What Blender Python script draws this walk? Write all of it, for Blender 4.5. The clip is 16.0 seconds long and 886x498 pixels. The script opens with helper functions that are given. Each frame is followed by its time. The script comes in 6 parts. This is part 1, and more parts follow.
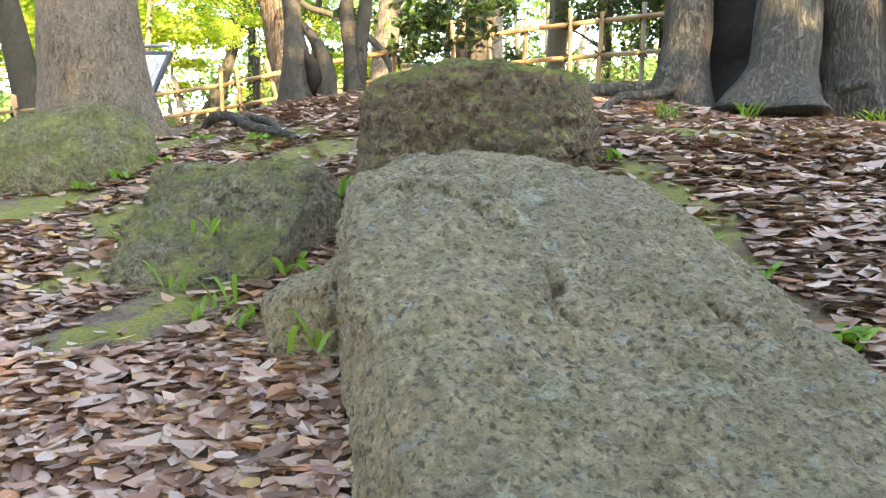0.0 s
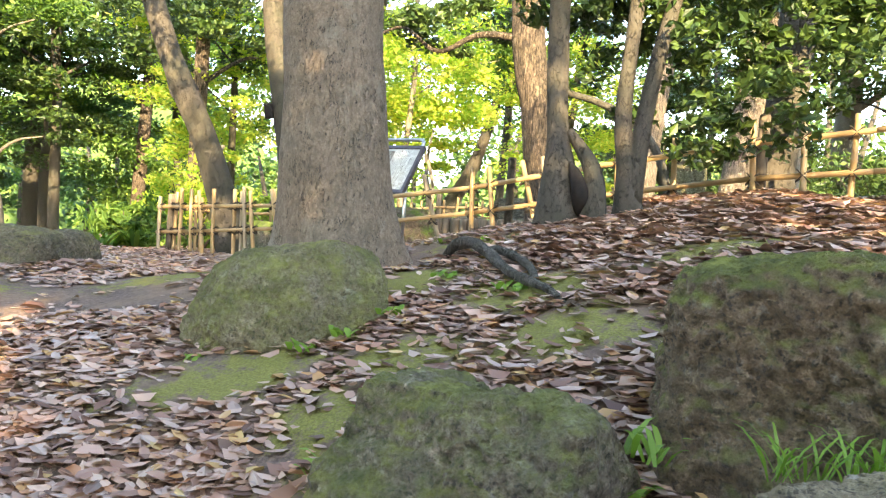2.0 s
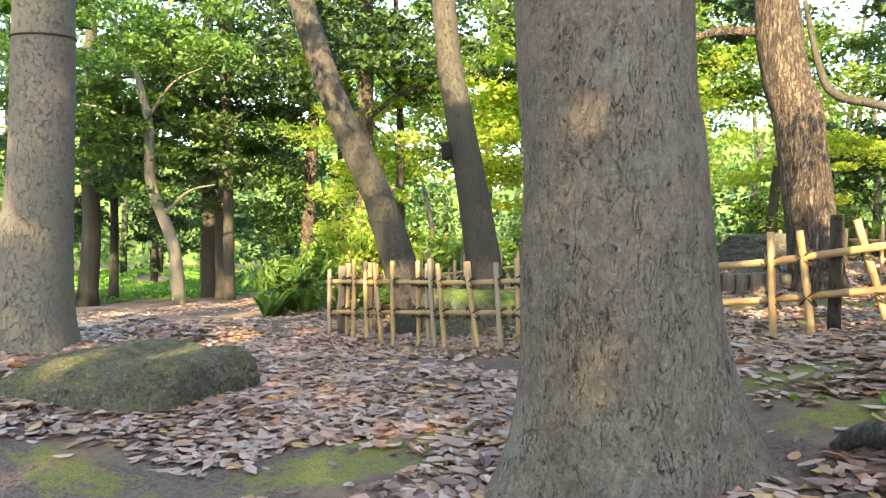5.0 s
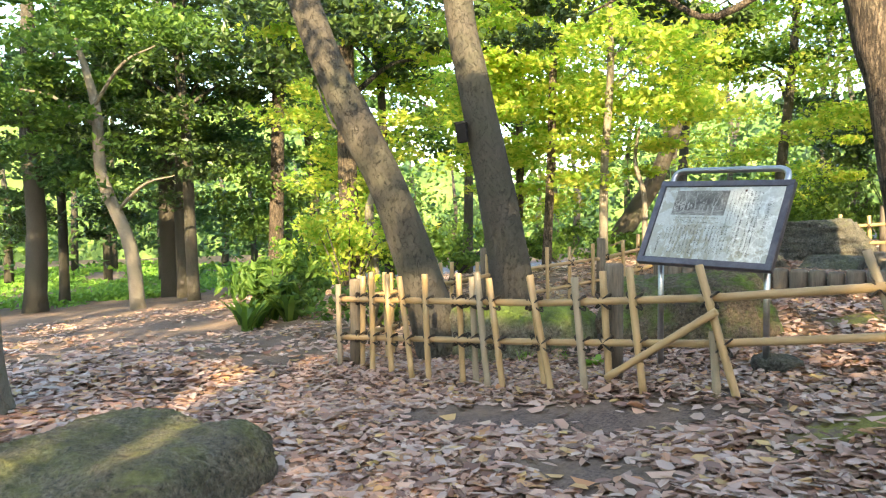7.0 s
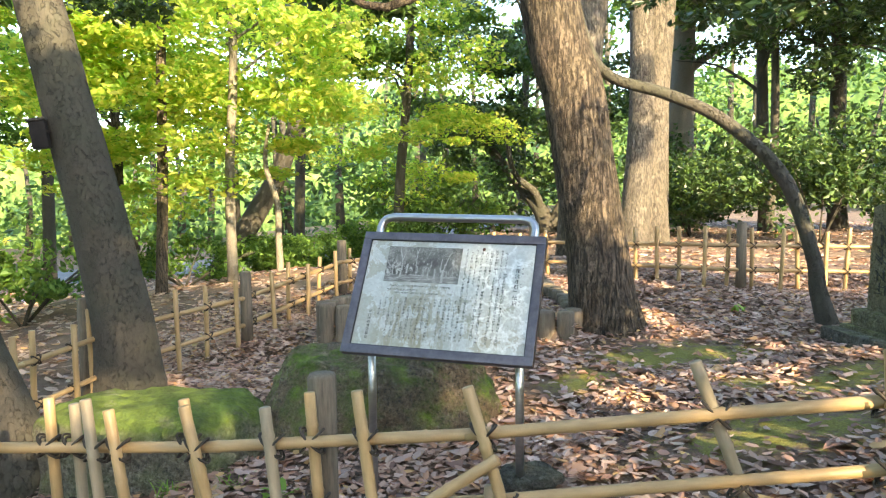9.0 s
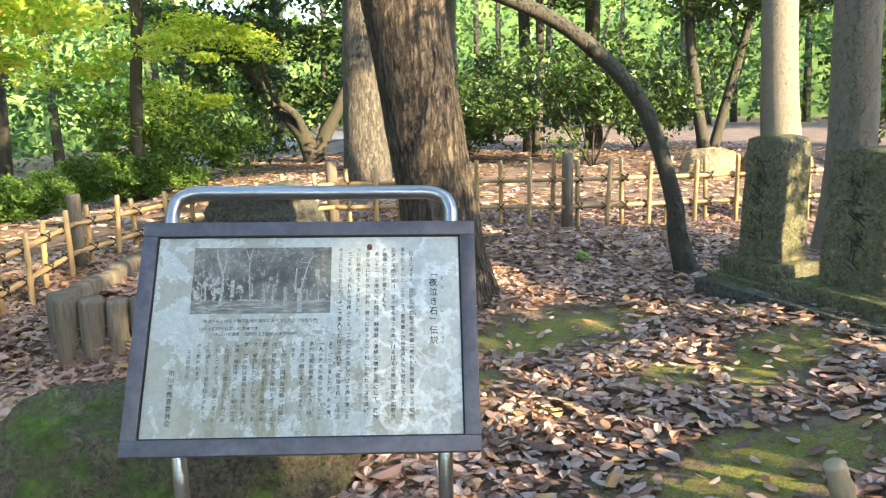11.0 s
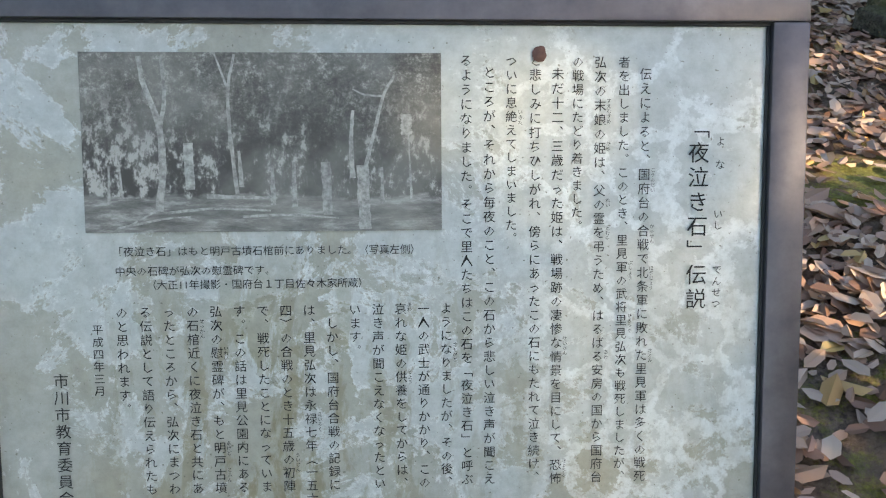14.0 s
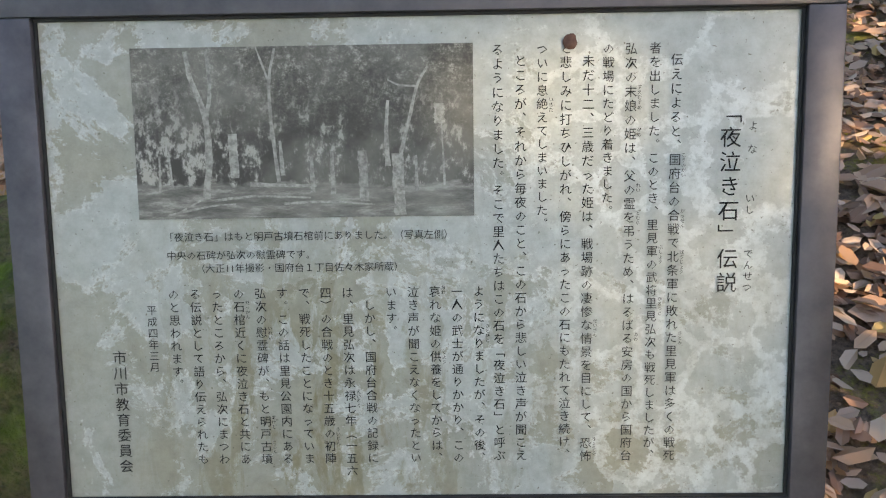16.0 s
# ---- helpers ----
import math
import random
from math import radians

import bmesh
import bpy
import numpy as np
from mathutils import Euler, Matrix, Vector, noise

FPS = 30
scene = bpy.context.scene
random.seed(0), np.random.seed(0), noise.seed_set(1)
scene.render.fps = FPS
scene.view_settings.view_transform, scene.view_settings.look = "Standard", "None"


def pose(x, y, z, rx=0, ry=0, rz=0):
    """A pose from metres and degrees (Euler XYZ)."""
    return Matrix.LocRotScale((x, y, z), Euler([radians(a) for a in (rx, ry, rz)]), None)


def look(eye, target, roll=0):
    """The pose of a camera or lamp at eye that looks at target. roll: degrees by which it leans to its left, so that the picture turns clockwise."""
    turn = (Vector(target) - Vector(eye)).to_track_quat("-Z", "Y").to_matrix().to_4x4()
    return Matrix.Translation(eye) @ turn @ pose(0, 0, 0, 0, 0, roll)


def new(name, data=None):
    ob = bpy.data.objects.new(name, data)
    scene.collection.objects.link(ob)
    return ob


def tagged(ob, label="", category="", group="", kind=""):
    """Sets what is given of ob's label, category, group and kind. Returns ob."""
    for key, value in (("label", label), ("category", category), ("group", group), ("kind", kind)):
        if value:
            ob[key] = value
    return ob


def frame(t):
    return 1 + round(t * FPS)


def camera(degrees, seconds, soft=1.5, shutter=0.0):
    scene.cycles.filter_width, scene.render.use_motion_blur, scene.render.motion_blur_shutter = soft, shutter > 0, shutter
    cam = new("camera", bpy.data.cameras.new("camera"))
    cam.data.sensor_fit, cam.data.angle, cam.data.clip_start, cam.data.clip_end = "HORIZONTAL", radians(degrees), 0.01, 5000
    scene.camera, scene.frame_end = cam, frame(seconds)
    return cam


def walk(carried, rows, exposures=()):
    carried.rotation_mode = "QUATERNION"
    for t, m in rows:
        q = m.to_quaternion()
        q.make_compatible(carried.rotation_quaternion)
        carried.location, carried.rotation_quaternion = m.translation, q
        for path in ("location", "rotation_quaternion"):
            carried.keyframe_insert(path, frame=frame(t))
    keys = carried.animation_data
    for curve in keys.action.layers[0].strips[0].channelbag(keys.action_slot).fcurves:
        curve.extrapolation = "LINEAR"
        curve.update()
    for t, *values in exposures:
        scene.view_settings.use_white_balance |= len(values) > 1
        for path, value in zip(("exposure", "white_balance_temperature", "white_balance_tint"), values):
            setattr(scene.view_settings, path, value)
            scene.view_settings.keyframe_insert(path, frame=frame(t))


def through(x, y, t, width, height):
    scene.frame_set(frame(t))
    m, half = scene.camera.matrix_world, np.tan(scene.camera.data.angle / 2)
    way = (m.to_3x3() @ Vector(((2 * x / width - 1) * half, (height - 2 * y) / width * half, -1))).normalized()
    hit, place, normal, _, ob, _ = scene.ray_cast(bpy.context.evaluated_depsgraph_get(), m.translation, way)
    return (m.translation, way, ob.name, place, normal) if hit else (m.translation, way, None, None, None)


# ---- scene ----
cam = camera(61.6, 16.0, soft=1.2)
PATH = [
    (0, (0.314, 1.668, 1.719), (0.145, 3.652, 1.524), 1.6),
    (0.5, (0.324, 1.995, 1.813), (-0.038, 3.953, 1.632), 1.4),
    (1, (0.294, 2.284, 2.039), (-0.254, 4.202, 1.897), 3.2),
    (1.5, (0.08, 2.513, 2.13), (-0.625, 4.382, 2.033), 3.9),
    (2, (-0.102, 2.753, 2.197), (-0.9, 4.586, 2.141), 4.3),
    (2.2, (-0.163, 2.867, 2.26), (-1.013, 4.677, 2.204), 4.5),
    (2.5, (-0.288, 3.082, 2.358), (-1.186, 4.869, 2.318), 4.0),
    (3, (-0.5, 3.308, 2.563), (-1.415, 5.086, 2.518), 2.1),
    (3.5, (-0.754, 3.604, 2.636), (-1.661, 5.387, 2.588), 1.9),
    (4, (-0.992, 3.926, 2.688), (-2.118, 5.578, 2.666), 1.6),
    (4.2, (-1.108, 4.013, 2.703), (-2.283, 5.631, 2.683), 1.4),
    (6.3, (-2.553, 4.752, 2.846), (-3.649, 6.422, 2.748), 1.8),
    (6.5, (-2.691, 4.839, 2.865), (-3.77, 6.52, 2.764), 1.9),
    (7, (-3.067, 5.193, 2.907), (-4.147, 6.874, 2.812), -0.4),
    (7.5, (-3.421, 5.512, 2.967), (-4.319, 7.297, 2.887), -0.4),
    (8, (-3.699, 5.931, 3.114), (-4.165, 7.875, 3.041), -0.5),
    (8.5, (-3.879, 6.403, 3.226), (-4.178, 8.378, 3.132), -1.0),
    (9, (-4.066, 6.782, 3.323), (-4.161, 8.774, 3.173), -0.6),
    (9.5, (-4.218, 7.17, 3.439), (-3.982, 9.145, 3.231), -0.5),
    (9.7, (-4.237, 7.343, 3.443), (-3.923, 9.304, 3.2), -0.6),
    (11.8, (-4.599, 8.84, 3.427), (-3.974, 10.698, 3.028), -0.4),
    (12, (-4.627, 8.949, 3.437), (-3.986, 10.799, 3.03), 0.3),
    (12.5, (-4.617, 9.236, 3.445), (-3.885, 11.021, 2.918), 0.9),
    (13, (-4.458, 9.498, 3.404), (-3.749, 11.19, 2.609), 0.6),
    (13.5, (-4.381, 9.629, 3.38), (-3.782, 11.216, 2.321), 0.6),
    (14, (-4.372, 9.691, 3.33), (-3.881, 11.264, 2.197), -0.0),
    (14.5, (-4.365, 9.696, 3.33), (-3.962, 11.27, 2.164), -1.6),
    (15, (-4.351, 9.689, 3.33), (-3.981, 11.267, 2.158), -2.1),
    (15.5, (-4.351, 9.678, 3.346), (-3.996, 11.244, 2.155), -2.5),
    (16, (-4.355, 9.669, 3.354), (-4.011, 11.244, 2.17), -3.0),
]
EXPOSURES = [(0, 3.6, 7500, 14), (1.5, 3.35, 7300, 13), (2.5, 3.25, 7200, 13), (4, 3.05, 6900, 12), (7, 2.92, 7000, 10), (9.5, 2.9, 6700, 9), (12, 2.74, 6450, 9), (13, 2.6, 6400, 10), (14.5, 2.37, 7200, 13), (16, 2.3, 7600, 14)]
walk(cam, [(t, look(eye, target, roll)) for t, eye, target, roll in PATH], EXPOSURES)
# ---------------------------------------------------------------- world and light
world = bpy.data.worlds.new("sky")
scene.world = world
world.use_nodes = True
wn = world.node_tree.nodes
sky = wn.new("ShaderNodeTexSky")
sky.sky_type = "NISHITA"
sky.sun_disc = False
sky.sun_elevation = radians(21)
SUN_FROM = Vector((0.5, -0.87, 0.0)).normalized() * math.cos(radians(21)) + Vector((0, 0, math.sin(radians(21))))
sky.sun_rotation = math.atan2(SUN_FROM.x, SUN_FROM.y)
world.node_tree.links.new(sky.outputs[0], wn["Background"].inputs[0])
wn["Background"].inputs[1].default_value = 0.15
sun = new("sun", bpy.data.lights.new("sun", "SUN"))
sun.data.energy, sun.data.angle, sun.data.color = 3.1, radians(0.6), (1.0, 0.80, 0.50)
sun.matrix_basis = look(SUN_FROM * 60, (0, 0, 0))


# ---------------------------------------------------------------- mesh helpers
def mesh_np(name, verts, faces, mats, index=None, smooth=True):
    """A mesh from arrays: faces is (n, 3) or (n, 4)."""
    verts, faces = np.asarray(verts, np.float32), np.asarray(faces, np.int32)
    me = bpy.data.meshes.new(name)
    n, k = faces.shape
    me.vertices.add(len(verts)), me.loops.add(n * k), me.polygons.add(n)
    me.vertices.foreach_set("co", verts.ravel())
    me.loops.foreach_set("vertex_index", faces.ravel())
    me.polygons.foreach_set("loop_start", np.arange(0, n * k, k, dtype=np.int32))
    me.polygons.foreach_set("use_smooth", np.full(n, smooth))
    for m in mats if isinstance(mats, (list, tuple)) else [mats]:
        me.materials.append(m)
    if index is not None:
        me.polygons.foreach_set("material_index", np.asarray(index, np.int32))
    me.update(calc_edges=True)
    return me


def from_bm(name, bm, mat, smooth=True, sharp=35):
    me = bpy.data.meshes.new(name)
    bmesh.ops.recalc_face_normals(bm, faces=bm.faces[:])
    for f in bm.faces:
        f.smooth = smooth
    for e in bm.edges:
        e.smooth = len(e.link_faces) == 2 and e.calc_face_angle(0) < radians(sharp)
    bm.to_mesh(me)
    bm.free()
    me.materials.append(mat)
    return me


def part(name, me, parent, label="", m=None):
    """One mesh object under a thing or under a part."""
    ob = new(name, me)
    ob.parent = parent
    if m is not None:
        ob.matrix_basis = m
    return tagged(ob, label)


def thing(name, m, label, category, group="", kind="", me=None):
    ob = new(name, me)
    ob.matrix_basis = m
    return tagged(ob, label, category, group, kind)


def box_bm(sx, sy, sz, at=(0, 0, 0), bevel=0.006, segs=2):
    bm = bmesh.new()
    bmesh.ops.create_cube(bm, size=1, matrix=Matrix.Translation(at) @ Matrix.Diagonal((sx, sy, sz, 1)))
    if bevel:
        bmesh.ops.bevel(bm, geom=bm.edges[:], offset=bevel, segments=segs, affect="EDGES", profile=0.6)
    return bm


def tube(points, radii, sides=12, rough=0.0, seed=0, flare=None, cap=True, scale=2.0):
    """Vertices and quads of a tube along points; rough is a relative wobble of the radius, flare adds root lobes at its foot."""
    pts = [Vector(p) for p in points]
    verts, faces = [], []
    u = None
    for i, p in enumerate(pts):
        d = (pts[min(i + 1, len(pts) - 1)] - pts[max(i - 1, 0)]).normalized()
        u = (d.orthogonal() if u is None else u - d * u.dot(d)).normalized()
        w = d.cross(u)
        for j in range(sides):
            a = 2 * math.pi * j / sides
            o = u * math.cos(a) + w * math.sin(a)
            r = radii[i]
            if rough:
                r *= 1 + rough * noise.noise((p + o * radii[i]) * scale + Vector((seed * 7.1, seed, 0)))
            if flare:
                lobes, size, drop = flare
                k = math.exp(-(p - pts[0]).length / drop)
                r *= 1 + size * k * (0.55 + 0.45 * math.cos(lobes * a + seed))
            verts.append(p + o * r)
    n = len(pts)
    for i in range(n - 1):
        for j in range(sides):
            k = (j + 1) % sides
            faces.append((i * sides + j, i * sides + k, (i + 1) * sides + k, (i + 1) * sides + j))
    if cap:
        for i, flip in ((0, True), (n - 1, False)):
            verts.append(pts[i])
            c = len(verts) - 1
            for j in range(0, sides, 2):
                q = [i * sides + j, i * sides + (j + 1) % sides, i * sides + (j + 2) % sides, c]
                faces.append(tuple(q[::-1] if flip else q))
    return [tuple(v) for v in verts], faces


def joined(pieces):
    """Several (verts, faces) as one."""
    verts, faces = [], []
    for v, f in pieces:
        k = len(verts)
        verts += list(v)
        faces += [tuple(a + k for a in q) for q in f]
    return verts, faces


def curve_pts(keys, n):
    """Points on a smooth line through the keys (Catmull-Rom)."""
    k = [Vector(p) for p in keys]
    k = [k[0] * 2 - k[1]] + k + [k[-1] * 2 - k[-2]]
    out = []
    for i in range(n):
        s = i / (n - 1) * (len(k) - 3)
        j = min(int(s), len(k) - 4)
        f = s - j
        a, b, c, d = k[j:j + 4]
        out.append(0.5 * (2 * b + (c - a) * f + (2 * a - 5 * b + 4 * c - d) * f * f + (3 * b - a - 3 * c + d) * f ** 3))
    return out


# ---------------------------------------------------------------- materials
def mat(name, rough=0.8, metal=0.0):
    m = bpy.data.materials.new(name)
    m.use_nodes = True
    b = m.node_tree.nodes["Principled BSDF"]
    b.inputs["Roughness"].default_value, b.inputs["Metallic"].default_value = rough, metal
    return m, m.node_tree, b


def nd(tree, kind, **props):
    n = tree.nodes.new(kind)
    for k, v in props.items():
        if k in n.inputs:
            n.inputs[k].default_value = v
    return n


def coords(tree, scale=(1, 1, 1), space="Object"):
    c = tree.nodes.new("ShaderNodeTexCoord")
    mp = tree.nodes.new("ShaderNodeMapping")
    mp.inputs["Scale"].default_value = scale
    tree.links.new(c.outputs[space], mp.inputs[0])
    return mp.outputs[0]


def noise_of(tree, vec, scale, detail=6, rough=0.6, distort=0.0):
    n = nd(tree, "ShaderNodeTexNoise", Scale=scale, Detail=detail, Roughness=rough, Distortion=distort)
    tree.links.new(vec, n.inputs["Vector"])
    return n.outputs[0]


def ramp(tree, fac, *stops):
    r = tree.nodes.new("ShaderNodeValToRGB")
    e = r.color_ramp.elements
    while len(e) < len(stops):
        e.new(0.5)
    for el, (p, c) in zip(e, stops):
        el.position = p
        el.color = (*c, 1) if isinstance(c, tuple) else (c, c, c, 1)
    tree.links.new(fac, r.inputs[0])
    return r.outputs[0]


def mix(tree, fac, a, b, mode="MIX"):
    n = tree.nodes.new("ShaderNodeMix")
    n.data_type, n.blend_type = "RGBA", mode
    for s, v in ((n.inputs[0], fac), (n.inputs[6], a), (n.inputs[7], b)):
        if isinstance(v, (int, float)):
            s.default_value = v if s == n.inputs[0] else (v, v, v, 1)
        elif isinstance(v, tuple):
            s.default_value = (*v, 1)
        else:
            tree.links.new(v, s)
    return n.outputs[2]


def bump(tree, b, height, strength=0.5, dist=0.02):
    n = nd(tree, "ShaderNodeBump", Strength=strength, Distance=dist)
    tree.links.new(height, n.inputs["Height"])
    old = b.inputs["Normal"].links
    if old:
        tree.links.new(old[0].from_socket, n.inputs["Normal"])
    tree.links.new(n.outputs[0], b.inputs["Normal"])


def upward(tree, lo, hi):
    """How far a surface faces up, from 0 at lo to 1 at hi."""
    g = tree.nodes.new("ShaderNodeNewGeometry")
    s = tree.nodes.new("ShaderNodeSeparateXYZ")
    tree.links.new(g.outputs["Normal"], s.inputs[0])
    r = nd(tree, "ShaderNodeMapRange")
    r.inputs[1].default_value, r.inputs[2].default_value = lo, hi
    tree.links.new(s.outputs[2], r.inputs[0])
    return r.outputs[0]


def mul(tree, a, b, op="MULTIPLY"):
    n = tree.nodes.new("ShaderNodeMath")
    n.operation = op
    for s, v in zip(n.inputs, (a, b)):
        if isinstance(v, (int, float)):
            s.default_value = v
        else:
            tree.links.new(v, s)
    return n.outputs[0]


def rock_material(name, dark, light, moss=0.6, spots=0.3, lo=-0.3, hi=0.75, cover=0.3, tone=(1.0, 1.0, 1.0)):
    m, t, b = mat(name, 0.9)
    v = coords(t)
    grain = noise_of(t, v, 38, 8, 0.7)
    big = noise_of(t, v, 2.6, 6, 0.6)
    col = ramp(t, grain, (0.36, dark), (0.64, light))
    col = mix(t, ramp(t, noise_of(t, v, 11, 7, 0.75), (0.40, 0.6), (0.56, 0.0)), col, tuple(0.9 * c for c in dark))
    col = mix(t, ramp(t, big, (0.35, 0.0), (0.7, 0.4)), col, (0.17, 0.145, 0.105))
    speck = ramp(t, noise_of(t, v, 16, 4, 0.6), (0.6, 0.0), (0.68, 1.0))
    col = mix(t, mul(t, speck, spots), col, (0.42, 0.42, 0.39))
    # dark specks, partly the stone's own, partly cavity shade put into the colour
    pit = ramp(t, noise_of(t, v, 60, 3, 0.5), (0.36, 1.0), (0.44, 0.0))
    col = mix(t, mul(t, pit, 0.65), col, (0.05, 0.045, 0.04))
    lich = ramp(t, noise_of(t, v, 5.5, 9, 0.75, 0.6), (0.60, 0.0), (0.63, 1.0))
    col = mix(t, mul(t, lich, 0.55), col, tuple(min(0.62, 1.25 * c + 0.06) for c in light))
    # broader dark blotches, likewise deepened in place of shade in cavities
    hollow = ramp(t, noise_of(t, v, 19, 6, 0.7, 0.4), (0.34, 1.0), (0.43, 0.0))
    col = mix(t, mul(t, hollow, 0.45), col, tuple(0.45 * c for c in dark))
    col = mix(t, 1.0, col, ramp(t, noise_of(t, v, 48, 6, 0.8), (0.34, (0.62, 0.62, 0.62)), (0.5, (1.0, 1.0, 1.0)), (0.68, (1.28, 1.27, 1.24))), "MULTIPLY")
    mo = mul(t, upward(t, lo, hi), ramp(t, noise_of(t, v, 4.5, 7, 0.7), (cover, 0.0), (cover + 0.2, 1.0)))
    mosscol = ramp(t, noise_of(t, v, 8, 8, 0.7), (0.32, (0.085, 0.1, 0.022)), (0.5, (0.2, 0.22, 0.045)), (0.68, (0.37, 0.385, 0.085)))
    col = mix(t, mul(t, mo, moss), col, mix(t, 1.0, mosscol, tone, "MULTIPLY"))
    t.links.new(col, b.inputs["Base Color"])
    bump(t, b, noise_of(t, v, 7, 10, 0.75), 0.9, 0.07)
    bump(t, b, noise_of(t, v, 26, 8, 0.75), 0.9, 0.026)
    bump(t, b, noise_of(t, v, 75, 5, 0.7), 0.9, 0.01)
    vor = t.nodes.new("ShaderNodeTexVoronoi")
    vor.inputs["Scale"].default_value = 17.0
    warped = t.nodes.new("ShaderNodeVectorMath")
    warped.operation = "MULTIPLY_ADD"
    warped.inputs[1].default_value = (0.18, 0.18, 0.18)
    nz = nd(t, "ShaderNodeTexNoise", Scale=9.0, Detail=6.0, Roughness=0.7)
    t.links.new(v, nz.inputs["Vector"])
    t.links.new(nz.outputs[1], warped.inputs[0])
    t.links.new(v, warped.inputs[2])
    t.links.new(warped.outputs[0], vor.inputs["Vector"])
    bump(t, b, vor.outputs["Distance"], 0.8, 0.035)
    return m


def bark_material(name, dark, light, scale=(38, 38, 26), depth=0.02, tint=(0.1, 0.11, 0.05), crack=0.07, fissure=0.0, deep=0.7, warp=2.2):
    """Bark of small flakes parted by broken cracks, with lichen tints, and long fissures where fissure is over 0."""
    m, t, b = mat(name, 0.92)
    v1 = coords(t)
    nz = nd(t, "ShaderNodeTexNoise", Scale=16.0, Detail=6.0, Roughness=0.65)
    t.links.new(v1, nz.inputs["Vector"])
    push = t.nodes.new("ShaderNodeVectorMath")
    push.operation = "SCALE"
    push.inputs[3].default_value = warp
    t.links.new(nz.outputs[1], push.inputs[0])
    add = t.nodes.new("ShaderNodeVectorMath")
    add.operation = "ADD"
    t.links.new(coords(t, scale), add.inputs[0])
    t.links.new(push.outputs[0], add.inputs[1])
    vor = t.nodes.new("ShaderNodeTexVoronoi")
    vor.feature = "DISTANCE_TO_EDGE"
    vor.inputs["Scale"].default_value = 1.0
    t.links.new(add.outputs[0], vor.inputs["Vector"])
    some = ramp(t, noise_of(t, coords(t, (1, 1, 0.7)), 24, 4, 0.6), (0.47, 0.0), (0.56, 1.0))
    line = ramp(t, vor.outputs["Distance"], (0.0, 1.0), (crack, 0.0))
    hole = mul(t, 1.0, mul(t, line, some), "SUBTRACT")
    if fissure:
        w = nd(t, "ShaderNodeTexNoise", Scale=1.0, Detail=6.0, Roughness=0.6, Distortion=0.7)
        t.links.new(coords(t, (44, 44, 7.0)), w.inputs["Vector"])
        hole = mul(t, hole, ramp(t, w.outputs[0], (0.28 + 0.12 * fissure, 0.0), (0.40 + 0.14 * fissure, 1.0)), "MINIMUM")
    fine = noise_of(t, coords(t, tuple(2.2 * a for a in scale)), 1.0, 7, 0.75)
    mid = noise_of(t, coords(t, (1, 1, 0.7)), 22, 5, 0.65)
    col = ramp(t, fine, (0.32, dark), (0.68, light))
    col = mix(t, ramp(t, mid, (0.40, 0.55), (0.58, 0.0)), col, tuple(0.62 * c for c in light))
    col = mix(t, ramp(t, noise_of(t, v1, 2.2, 6, 0.65), (0.42, 0.0), (0.66, 0.65)), col, tint)
    col = mix(t, ramp(t, noise_of(t, v1, 5.5, 6, 0.7), (0.58, 0.0), (0.68, 0.3)), col, tuple(1.15 * c for c in light))
    col = mix(t, ramp(t, hole, (0.0, deep), (1.0, 0.0)), col, tuple(c * 0.3 for c in dark))
    t.links.new(col, b.inputs["Base Color"])
    bump(t, b, hole, 0.9, depth)
    bump(t, b, mid, 0.8, depth * 0.9)
    bump(t, b, fine, 0.7, depth * 0.3)
    return m


